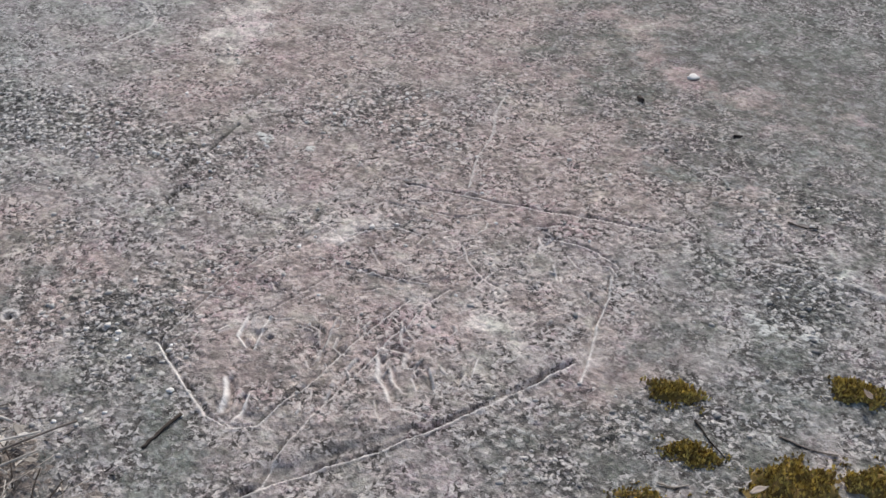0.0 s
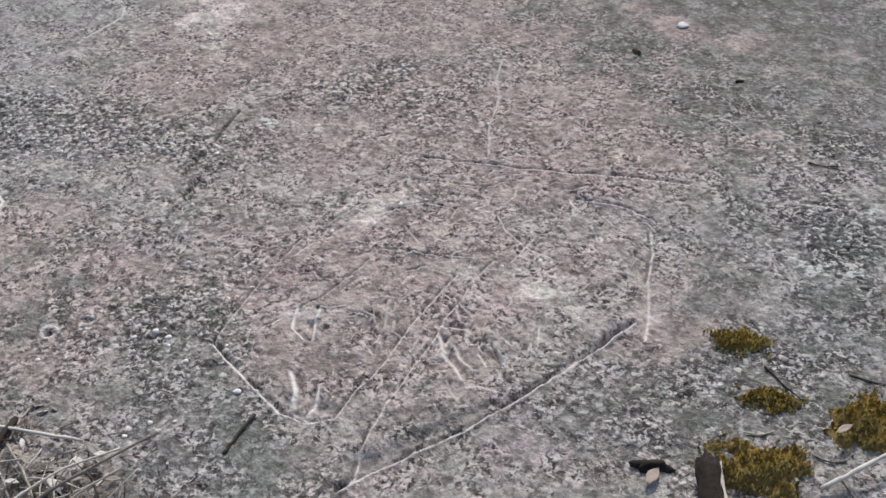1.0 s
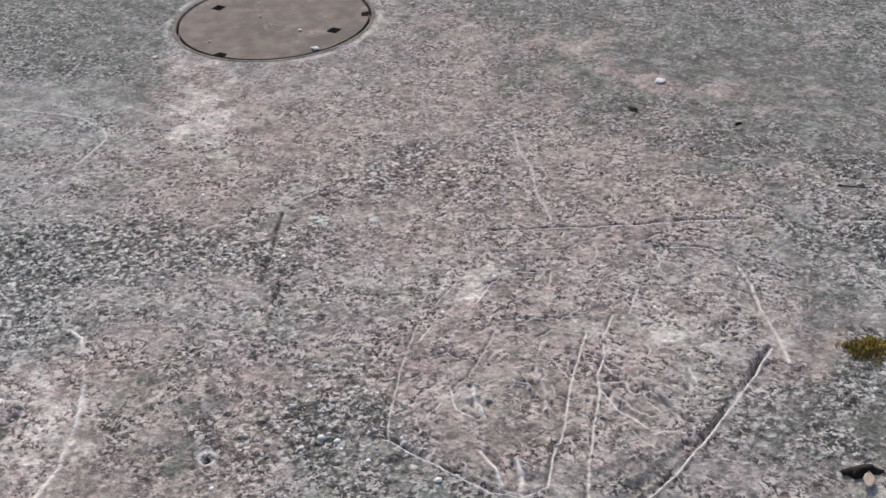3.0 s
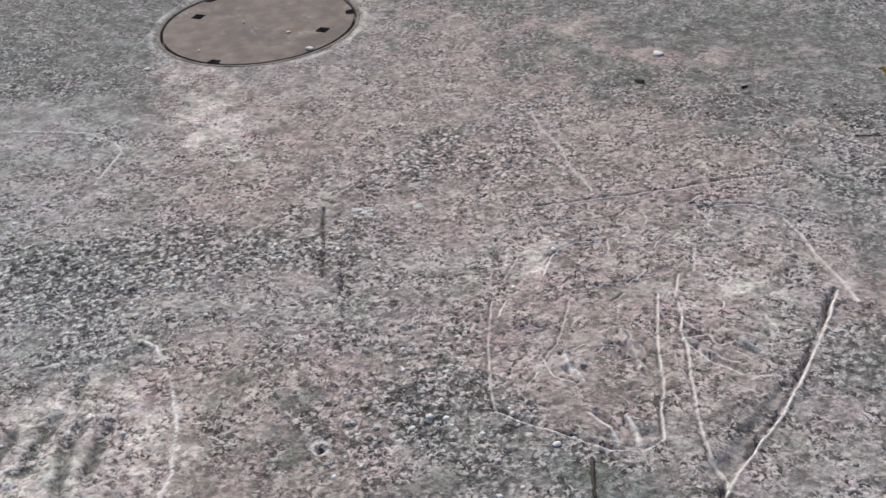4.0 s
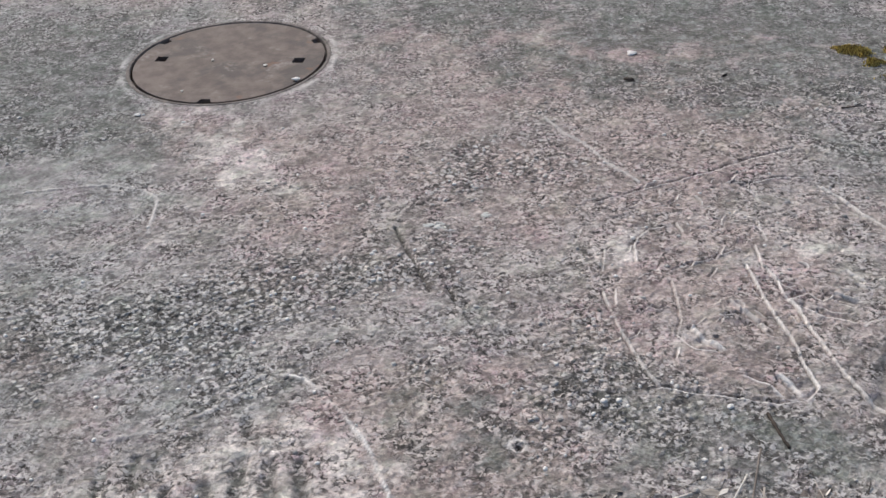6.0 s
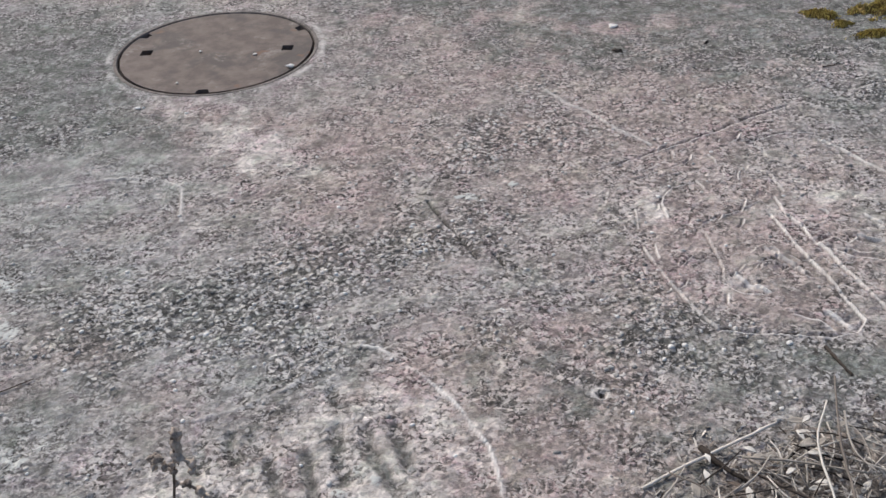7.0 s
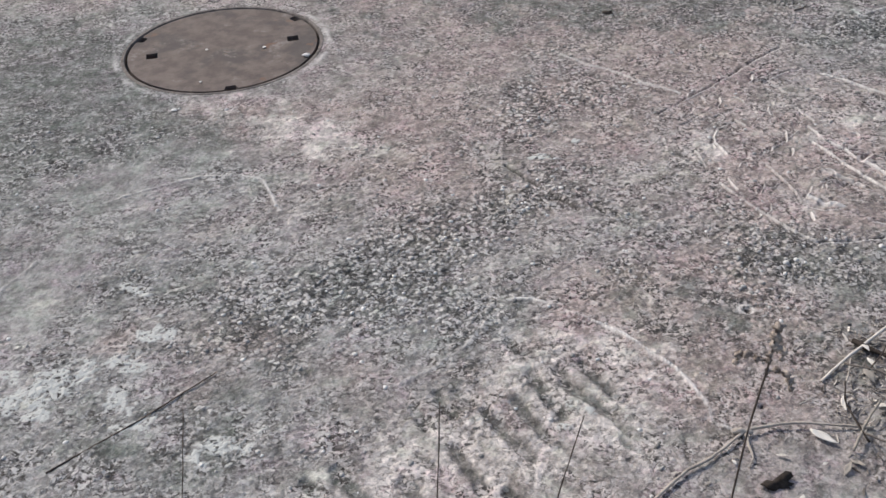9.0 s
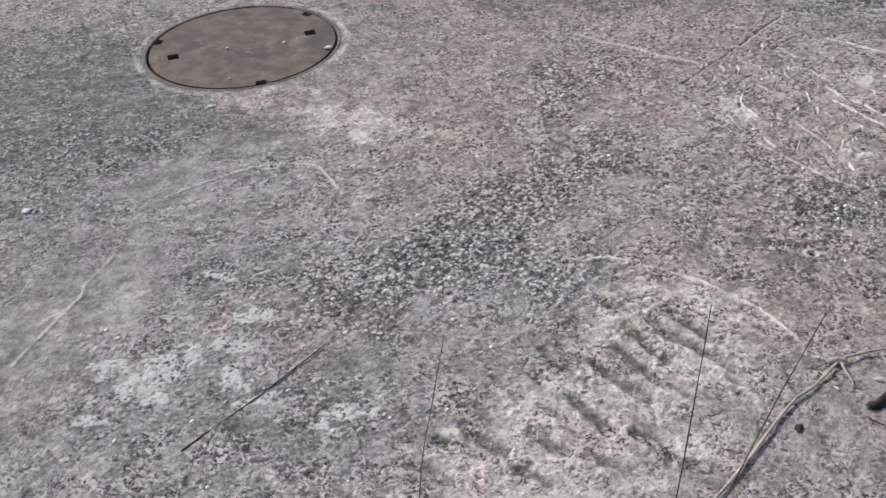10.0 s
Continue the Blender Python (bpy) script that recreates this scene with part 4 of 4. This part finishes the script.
    part("split_face", bm, SPLIT_WOOD, root, "pale split wood face")
    return root


half_log()


def bark_chip(x, y, size, turn, seed, label, mat=DARK_TWIG, tilt=12):
    """A ragged, knobbly flake of bark."""
    bm = bmesh.new()
    bmesh.ops.create_icosphere(bm, subdivisions=3, radius=0.5)
    o = Vector((seed * 7.3, 0, 0))
    for v in bm.verts:
        q = v.co.normalized()
        k = 1 + 0.75 * noise.noise(q * 1.4 + o) + 0.4 * noise.noise(q * 3.7 + o) + 0.15 * noise.noise(q * 9 + o)
        v.co = Vector((q.x * 0.62 * k, q.y * 0.34 * k, q.z * 0.2 * k + 0.12 - 0.25 * q.y * q.y)) * size
    me = bpy.data.meshes.new("bark_chip")
    bm.to_mesh(me)
    bm.free()
    me.materials.append(mat)
    me.shade_smooth()
    ob = tagged(new("bark_chip", me), label, "bark chip", "bark chips")
    ob.matrix_world = pose(x, y, height(x, y) + size * 0.02, tilt, 0, turn)
    return ob


bark_chip(1.783, 0.985, 0.045, 40, 1, "curled dark bark chip lying on concrete")
bark_chip(0.884, 2.194, 0.03, -25, 2, "dark brown bark chip lying on concrete")
bark_chip(0.484, -0.064, 0.05, 5, 3, "flat black bark chip lying near twigs", tilt=0)
bark_chip(0.284, -0.068, 0.022, 60, 4, "small black bark crumb on concrete")
bark_chip(1.52, 0.60, 0.022, 20, 5, "small dark bark chip by the scratched drawing")
bark_chip(1.19, 2.23, 0.018, 60, 6, "thin brown bark flake on concrete")


# ---- leaves ----
def leaf_mesh(name, seed, mat):
    """A curled narrow leaf, 1 long, with a mid-rib fold and thickness."""
    rng = random.Random(seed)
    verts, n = [], 8
    wide, curl, bend = rng.uniform(0.26, 0.42), rng.uniform(0.1, 0.35), rng.uniform(-0.35, 0.35)
    for i in range(n + 1):
        t = i / n
        w = wide * math.sin(math.pi * min(1.0, 0.05 + 0.95 * t)) ** 1.15 * 0.5 * (1.25 - 0.5 * t) + 0.004
        for k in (-1, -0.5, 0, 0.5, 1):
            z = curl * (k * k * w) + 0.22 * bend * math.sin(math.pi * t) + 0.02 * math.sin(9 * t + 3 * k)
            verts.append((t - 0.5, k * w + 0.12 * bend * math.sin(math.pi * t), z))
    m = len(verts)
    verts += [(x, y, z - 0.02) for x, y, z in verts]
    faces = []
    for i in range(n):
        for k in range(4):
            q = (i * 5 + k, (i + 1) * 5 + k, (i + 1) * 5 + k + 1, i * 5 + k + 1)
            faces += [q, tuple(m + j for j in reversed(q))]
    rim = [i * 5 for i in range(n + 1)] + [n * 5 + k for k in range(1, 5)] + [i * 5 + 4 for i in range(n - 1, -1, -1)] + [3, 2, 1]
    for a, b in zip(rim, rim[1:] + rim[:1]):
        faces.append((a, m + a, m + b, b))
    return mesh_of(name, verts, faces, mat)


PALE_LEAVES = [leaf_mesh("dry_leaf", 60 + i, DRY_LEAF) for i in range(6)]
BROWN_LEAVES = [leaf_mesh("dry_leaf", 70 + i, BROWN_LEAF) for i in range(5)]


def leaf(x, y, z, size, turn, tilt, k, label, pale=True):
    ob = tagged(new("dry_leaf", (PALE_LEAVES if pale else BROWN_LEAVES)[k % (6 if pale else 5)]), label, "leaf", "dry leaves")
    ob.matrix_world = pose(x, y, z, tilt * 0.6, tilt, turn) @ Matrix.Scale(size, 4)
    return ob


for k, (x, y, size, turn) in enumerate(((0.626, 0.026, 0.062, -50), (0.794, 0.058, 0.05, -28), (0.824, 0.095, 0.036, 70), (2.0, 1.262, 0.042, 75), (1.985, 1.61, 0.034, 150), (1.80, 0.965, 0.05, 100))):
    leaf(x, y, height(x, y) + (0.012 if x < 1.9 else 0.03), size, turn, 4, k, "curled bleached dry leaf lying on its side" if x < 1.7 else "curled tan dry leaf lying by moss", x < 1.7)
for k, (x, y) in enumerate(((0.298, 0.009), (0.31, 0.0), (0.423, 0.009), (0.43, 0.02), (0.35, -0.03))):
    leaf(x, y, height(x, y) + 0.004, 0.018, 50 * k, 5, k, "tiny pale leaf scrap on bare concrete")


# ---- the large fallen branch, straight white stick and single stalks ----
branch = tagged(empty("fallen_branch", 0.03, -0.18, height(0.03, -0.18)), "thin grey fallen branch with a side fork lying on concrete", "branch")


def branch_part(name, pts, lift, r0, r1, seed):
    me, o = stick_mesh(name, on_ground(pts, lift), 0.8 * r0, 0.8 * r1, BRANCH_WOOD, seed=seed)
    ob = new(name, me)
    ob.parent = branch
    ob.location = o - Vector(branch.location)
    return ob


branch_part("main_stem", [(-0.06, -0.235), (0.033, -0.178), (0.16, -0.098), (0.305, -0.003), (0.38, 0.027), (0.47, 0.074), (0.528, 0.08), (0.594, 0.073), (0.68, 0.047), (0.74, 0.03)],
            [0.006, 0.006, 0.007, 0.008, 0.008, 0.008, 0.011, 0.013, 0.01, 0.006], 0.005, 0.0034, 3)
branch_part("side_fork", [(0.474, 0.07), (0.466, 0.035), (0.463, 0.01), (0.446, -0.01)], [0.008, 0.01, 0.007, 0.004], 0.004, 0.002, 4)
branch_part("knot", [(0.452, 0.085), (0.468, 0.078), (0.49, 0.072)], [0.008, 0.011, 0.008], 0.007, 0.006, 5)

lay("stick", on_ground([(0.705, 0.19), (0.8, 0.244), (0.9, 0.294), (0.99, 0.339)], [0.005, 0.01, 0.017, 0.025]), 0.0036, 0.0034, PALE_WOOD,
    "straight bleached stick resting over leaf litter", "stick", seed=8)
lay("stick", on_ground([(1.158, 0.60), (1.166, 0.573), (1.18, 0.53), (1.19, 0.50)], 0.003), 0.0042, 0.003, DARK_TWIG, "short dark brown stick lying on concrete", "stick", seed=9)
lay("stick", on_ground([(2.03, 1.13), (2.065, 1.2), (2.10, 1.29), (2.13, 1.36)], [0.01, 0.028, 0.038, 0.04]), 0.0042, 0.0036, PALE_WOOD, "pale straight stick lying over moss", "stick", seed=10)
lay("dry_stalk", on_ground([(-0.96, 0.328), (-0.916, 0.356), (-0.786, 0.43), (-0.7, 0.488), (-0.595, 0.56)], [0.002, 0.002, 0.002, 0.003, 0.004]), 0.0022, 0.0014, STALK,
    "long thin dark dry stalk lying on concrete", "stalk", seed=11)
for i, (p, q) in enumerate((((1.80, 1.335), (1.90, 1.30)), ((1.86, 1.16), (1.90, 1.2)), ((2.04, 1.18), (2.09, 1.15)), ((1.99, 1.12), (2.03, 1.05)), ((2.03, 1.22), (1.98, 1.19)), ((1.93, 1.42), (2.03, 1.46)), ((1.52, 2.0), (1.58, 2.03)))):
    mid = ((p[0] + q[0]) / 2 + 0.006, (p[1] + q[1]) / 2 - 0.006)
    lay("twig", on_ground([p, mid, q], 0.003), 0.002, 0.0013, DARK_TWIG if i % 3 == 0 else GREY_TWIG, "short thin twig lying near the moss", "twig", "loose twigs", seed=20 + i)


# ---- heap of twigs and litter ----
def litter_bed():
    """A low bed of leaf mould under the twigs."""
    N = 130
    bm = bmesh.new()
    x0, x1, y0, y1 = 0.68, 1.32, -0.4, 0.47
    vs = []
    for i in range(N + 1):
        row = []
        for j in range(N + 1):
            x, y = x0 + (x1 - x0) * i / N, y0 + (y1 - y0) * j / N
            e = 0.5 * noise.noise(Vector((x * 9, y * 9, 2))) + 0.3 * noise.noise(Vector((x * 30, y * 30, 5)))
            d = min((x - 0.80 - 0.12 * max(0.0, 0.1 - y)) / 0.12, (0.36 + 0.22 * (x - 0.95) - y) / 0.1, (y + 0.36) / 0.1, (1.30 - x) / 0.1) + 0.8 * e
            k = max(0.0, min(1.0, 0.5 + 0.5 * d))
            z = height(x, y) - 0.012 + k * (0.014 + 0.012 * e + 0.009 * noise.noise(Vector((x * 70, y * 70, 1))) + 0.006 * noise.noise(Vector((x * 170, y * 170, 4))))
            row.append(bm.verts.new((x - 1.0, y - 0.1, z)))
        vs.append(row)
    for i in range(N):
        for j in range(N):
            bm.faces.new((vs[i][j], vs[i + 1][j], vs[i + 1][j + 1], vs[i][j + 1]))
    me = bpy.data.meshes.new("leaf_litter")
    bm.to_mesh(me)
    bm.free()
    me.materials.append(SOIL)
    me.shade_smooth()
    ob = tagged(new("leaf_litter", me), "dark crumbly leaf mould under a heap of twigs", "leaf litter", kind="stuff")
    ob.location = (1.0, 0.1, 0)


litter_bed()
CRUMB = island_material("litter_crumb", (0.06, 0.048, 0.04), (0.70, 0.645, 0.575), 0.85, 1.2)


def crumbs():
    """Broken leaf and bark bits strewn over the bed and thinning out round it."""
    rng = np.random.default_rng(15)
    n = 5200
    x, y = rng.normal(1.02, 0.17, n), rng.normal(0.06, 0.17, n)
    keep = (y < 0.40 + 0.3 * (x - 1.0)) & (x > 0.62) & (y > -0.42) & (x < 1.35)
    x, y = x[keep], y[keep]
    verts, faces = [], []
    for i in range(len(x)):
        r, a = 0.0012 + 0.005 * rng.random() ** 2, rng.uniform(0, 6.28)
        long, wide, thick = r * rng.uniform(0.9, 3.2), r * rng.uniform(0.15, 0.6), r * 0.14
        bow, tip = rng.uniform(-0.9, 0.9), rng.uniform(-1.1, 1.1)
        heap = math.exp(-((x[i] - 1.03) / 0.2) ** 4 - ((y[i] - 0.02) / 0.26) ** 4)
        z = height(x[i], y[i]) + 0.003 + heap * rng.uniform(0.004, 0.022)
        c, s = math.cos(a), math.sin(a)
        k = len(verts)
        for lift in (-thick, thick):
            for u, v in ((-1, -0.7), (-0.1, -1), (0.9, -0.4), (0.7, 0.5), (0.1, 0.6), (-0.9, 0.8)):
                px, py = u * long, v * wide
                verts.append((x[i] + c * px - s * py, y[i] + s * px + c * py, z + lift + tip * px * 0.5 + bow * py))
        faces.append((k + 5, k + 4, k + 3, k + 2, k + 1, k))
        faces.append((k + 6, k + 7, k + 8, k + 9, k + 10, k + 11))
        faces += [(k + j, k + (j + 1) % 6, k + 6 + (j + 1) % 6, k + 6 + j) for j in range(6)]
    tagged(new("litter_crumbs", mesh_of("litter_crumbs", verts, faces, CRUMB, False)), "broken dry leaf and bark bits strewn under twigs", "leaf litter", kind="stuff")


crumbs()
# chief twigs of the heap: plan line, lift at each end, radius, pale
HEAP = [
    ([(0.70, -0.02), (0.705, 0.06), (0.71, 0.10), (0.735, 0.15)], 0.02, 0.03, 0.0042, 0), ([(0.735, 0.145), (0.76, 0.18), (0.79, 0.225)], 0.02, 0.02, 0.0042, 1),
    ([(0.66, -0.03), (0.72, 0.03), (0.775, 0.075)], 0.015, 0.03, 0.006, 1), ([(0.70, 0.01), (0.76, -0.06), (0.80, -0.12)], 0.02, 0.02, 0.004, 1),
    ([(0.76, -0.10), (0.83, -0.01), (0.90, 0.055)], 0.03, 0.03, 0.0065, 1), ([(0.80, 0.085), (0.84, 0.13), (0.89, 0.17)], 0.02, 0.03, 0.004, 1),
    ([(0.83, 0.29), (0.86, 0.24), (0.90, 0.19)], 0.012, 0.014, 0.011, 0), ([(0.91, 0.2), (1.0, 0.12), (1.12, 0.03)], 0.03, 0.05, 0.005, 0),
]
HEAP_MIDDLE = [
    ([(0.90, 0.24), (1.0, 0.22), (1.12, 0.18)], 0.03, 0.04, 0.005, 1), ([(1.06, -0.02), (1.075, 0.12), (1.085, 0.25), (1.12, 0.42)], 0.05, 0.07, 0.006, 1),
    ([(1.03, -0.05), (1.04, 0.1), (1.045, 0.25), (1.09, 0.36)], 0.04, 0.06, 0.005, 1), ([(1.12, 0.34), (1.11, 0.24), (1.14, 0.18)], 0.05, 0.04, 0.004, 1),
    ([(0.95, 0.0), (0.93, 0.08), (0.945, 0.15)], 0.03, 0.03, 0.0042, 1), ([(0.97, -0.06), (0.965, 0.03), (0.955, 0.12)], 0.03, 0.03, 0.0042, 1),
]
HEAP_NEAR = [
    ([(1.0, -0.1), (1.06, -0.03), (1.07, 0.06)], 0.03, 0.04, 0.005, 0), ([(0.93, -0.1), (1.0, -0.03), (1.1, 0.06)], 0.03, 0.03, 0.0045, 1),
    ([(0.86, -0.18), (0.95, -0.1), (1.02, -0.05)], 0.03, 0.03, 0.006, 1), ([(0.80, -0.2), (0.9, -0.18), (1.05, -0.2)], 0.03, 0.04, 0.005, 0),
    ([(0.60, -0.20), (0.67, -0.16), (0.73, -0.11)], 0.015, 0.03, 0.0055, 1), ([(0.57, -0.24), (0.66, -0.19), (0.78, -0.16)], 0.015, 0.02, 0.006, 1),
    ([(0.43, -0.09), (0.45, -0.13), (0.49, -0.16)], 0.006, 0.012, 0.0028, 0),
]
for i, (pts, z0, z1, r, pale) in enumerate(HEAP + HEAP_MIDDLE + HEAP_NEAR):
    lifts = [z0 + (z1 - z0) * k / (len(pts) - 1) for k in range(len(pts))]
    r *= 0.58
    lay("twig", on_ground(pts, lifts), r, r * 0.7, (GREY_TWIG if i % 2 else PALE_WOOD) if pale else DARK_TWIG,
        "bleached dry twig in a tangled heap" if pale else "dark dry twig in a tangled heap", "twig", "heap of twigs", seed=30 + i)
rng = random.Random(77)
for i in range(230):
    x, y = rng.uniform(0.80, 1.27), rng.uniform(-0.3, 0.34)
    if y > 0.22 + 0.3 * (x - 0.85):
        continue
    L, a = rng.uniform(0.05, 0.17), rng.uniform(0, math.pi)
    dx, dy = L / 2 * math.cos(a), L / 2 * math.sin(a)
    b = rng.uniform(-0.25, 0.25)
    z0, z1 = rng.uniform(0.014, 0.035), rng.uniform(0.014, 0.045)
    pts = on_ground([(x - dx, y - dy), (x - b * dy, y + b * dx), (x + dx, y + dy)], [z0, (z0 + z1) / 2 + 0.006, z1])
    r = rng.uniform(0.001, 0.0026)
    pale = rng.random() < 0.78
    lay("twig", pts, r, r * 0.6, rng.choice((GREY_TWIG, PALE_WOOD)) if pale else DARK_TWIG,
        "bleached dry twig in a tangled heap" if pale else "dark dry twig in a tangled heap", "twig", "heap of twigs", seed=100 + i, steps=3, sides=6)
for i in range(90):
    x, y = rng.uniform(0.78, 1.27), rng.uniform(-0.3, 0.36)
    if y > 0.25 + 0.3 * (x - 0.85):
        continue
    pale = rng.random() < 0.68
    leaf(x, y, height(x, y) + rng.uniform(0.016, 0.034), rng.uniform(0.014, 0.042), rng.uniform(0, 360), rng.uniform(-25, 25), i,
         "bleached dry leaf among heaped twigs" if pale else "dark brown dry leaf among heaped twigs", pale)
for i, (x, y, size, turn) in enumerate(((1.03, 0.34, 0.05, 5), (1.04, 0.30, 0.04, -30), (1.04, 0.27, 0.05, 10), (1.05, 0.245, 0.045, 0), (0.96, 0.245, 0.04, 15), (0.985, 0.2, 0.03, 40), (0.9, 0.06, 0.04, 60))):
    leaf(x, y, height(x, y) + 0.03, size, turn, 6, i, "large bleached dry leaf on heaped twigs")

BLEACHED = [
    (1.018, 0.343), (1.047, 0.34), (0.932, 0.24), (0.92, 0.258), (0.81, 0.171), (0.82, 0.107), (0.716, 0.108), (0.782, 0.069), (1.035, 0.171),
    (1.06, 0.275), (1.112, 0.322), (1.026, 0.295), (0.631, -0.066), (0.595, -0.042), (0.80, 0.162), (0.792, 0.058), (0.659, -0.057), (0.827, 0.202), (0.522, 0.0), (0.506, -0.118),
]
for i, (x, y) in enumerate(BLEACHED):
    lift = 0.03 if x > 0.85 else 0.018 if x > 0.75 else 0.008
    leaf(x, y, height(x, y) + lift, rng.uniform(0.026, 0.046) * (1 if x > 0.6 else 0.6), rng.uniform(0, 360), rng.uniform(-14, 14), i, "bleached curled dry leaf at the edge of the twigs")


# ---- standing dry weeds ----
def weed(name, pts, r0, r1, label, heads=()):
    root = tagged(empty(name, pts[0][0], pts[0][1], height(pts[0][0], pts[0][1]) - 0.01), label, "dry weed", "standing dry weeds")
    me, o = stick_mesh("stem", pts, r0, r1, STALK, seed=len(pts) + int(1000 * abs(pts[0][0])), steps=6)
    ob = new("stem", me)
    ob.parent = root
    ob.location = o - Vector(root.location)
    for k, (hp, r) in enumerate(heads):
        verts, faces = [], []
        for j, (c, s) in enumerate(zip(hp, r)):
            bm = bmesh.new()
            bmesh.ops.create_icosphere(bm, subdivisions=2, radius=s)
            base = len(verts)
            verts += [Vector(c) + v.co * (1 + 0.9 * noise.noise(v.co.normalized() * 2.2 + Vector((k * 5, j * 3, 0))) + 0.6 * noise.noise(v.co.normalized() * 6 + Vector((k, j, 9)))) - Vector(root.location) for v in bm.verts]
            faces += [tuple(base + v.index for v in f.verts) for f in bm.faces]
            bm.free()
        tv, tf = tube([Vector(c) - Vector(root.location) for c in hp], [0.0016] * len(hp), 5)
        base = len(verts)
        verts += tv
        faces += [tuple(base + i for i in f) for f in tf]
        sh = new("seed_head", mesh_of("seed_head", verts, faces, SEED))
        sh.parent = root
        sh["label"] = "crumpled dry seed head"
    return root


weed("dry_weed", [(-0.335, -0.6, 0.0), (-0.305, -0.565, 0.35), (-0.275, -0.55, 0.65), (-0.261, -0.547, 0.84)], 0.0013, 0.0007, "thin dark upright dry weed stem")
weed("dry_weed", [(-0.14, -0.36, 0.0), (-0.118, -0.42, 0.3), (-0.105, -0.50, 0.6), (-0.092, -0.549, 0.78)], 0.0014, 0.0007, "thin bending dry weed stem")
weed("dry_weed", [(-0.63, -0.35, 0.0), (-0.606, -0.364, 0.45), (-0.575, -0.375, 0.65), (-0.558, -0.38, 0.745)], 0.001, 0.0006, "very thin upright dry weed stem")
C = Vector((0.116, -0.577, 0.842))
weed("dry_weed", [(0.05, -0.6, 0.0), (0.074, -0.592, 0.4), (0.097, -0.584, 0.71), (0.116, -0.578, 0.838), (0.122, -0.573, 0.88)], 0.0015, 0.0011, "brown dry weed with crumpled seed heads",
     [([C + 1.05 * Vector(q) for q in ((0.005, 0.003, 0.02), (0.006, 0.004, 0.031), (0.008, 0.005, 0.042))], (0.005, 0.006, 0.006)),
      ([C + 1.05 * Vector(q) for q in ((0, 0, 0.0), (-0.009, 0.008, -0.002), (-0.018, 0.016, 0.0), (-0.024, 0.022, -0.004), (-0.026, 0.024, -0.016))], (0.0035, 0.0042, 0.0048, 0.005, 0.0035)),
      ([C + 1.05 * Vector(q) for q in ((0, 0, -0.015), (0.01, -0.002, -0.014), (0.021, -0.004, -0.021), (0.027, -0.005, -0.031), (0.029, -0.006, -0.042))], (0.003, 0.0042, 0.005, 0.0048, 0.0035)),
      ([C + 1.05 * Vector(q) for q in ((0, 0, 0.008), (0.008, 0.0, 0.016), (0.017, 0.002, 0.008), (0.016, 0.002, -0.002))], (0.0035, 0.0048, 0.0045, 0.0035))])


# ---- single pebbles set in the slab ----
PEBBLES = [stone_mesh("pebble", 200 + i, PEBBLE, 0.5, 1, 0.3) for i in range(8)]
rng = random.Random(9)
BRIGHT = [
    (0.23, 1.158), (0.458, 0.764), (0.632, 0.624), (0.823, 0.612), (0.267, 1.028), (-0.33, 1.049), (0.211, 0.773), (0.855, 0.62), (0.02, 0.758), (-0.14, 0.817),
    (0.718, 0.729), (0.939, 0.602), (0.752, 0.599), (0.803, 0.573), (0.011, 0.944), (-0.641, 0.272), (0.27, 0.143), (0.021, 0.95), (0.254, 1.023), (0.226, 1.144),
    (0.452, 0.769), (-0.031, 0.92), (-0.264, 0.697), (-0.535, 0.729), (0.202, 0.594), (-0.313, 0.29), (0.232, -0.034), (0.05, 1.02), (-0.1, 0.99),
]
BRIGHT_PEBBLES = [stone_mesh("pebble", 300 + i, WHITE_STONE, 0.5, 1, 0.3) for i in range(4)]
for i, (x, y) in enumerate(BRIGHT):
    r = rng.uniform(0.005, 0.0085)
    ob = new("pebble", BRIGHT_PEBBLES[i % 4])
    ob.parent = ground
    ob.matrix_world = pose(x, y, height(x, y) + r * 0.1, 0, 0, rng.uniform(0, 360)) @ Matrix.Scale(r, 4)
made = 0
while made < 260:
    x, y = rng.uniform(-1.2, 1.3), rng.uniform(0.1, 1.9)
    if rng.random() > 0.25 + float(zone(3, np.array([x]), np.array([y]))[0]):
        continue
    r = rng.uniform(0.0035, 0.0075)
    ob = new("pebble", PEBBLES[made % 8])
    ob.parent = ground
    ob.matrix_world = pose(x, y, height(x, y) + r * 0.02, 0, 0, rng.uniform(0, 360)) @ Matrix.Scale(r, 4)
    made += 1
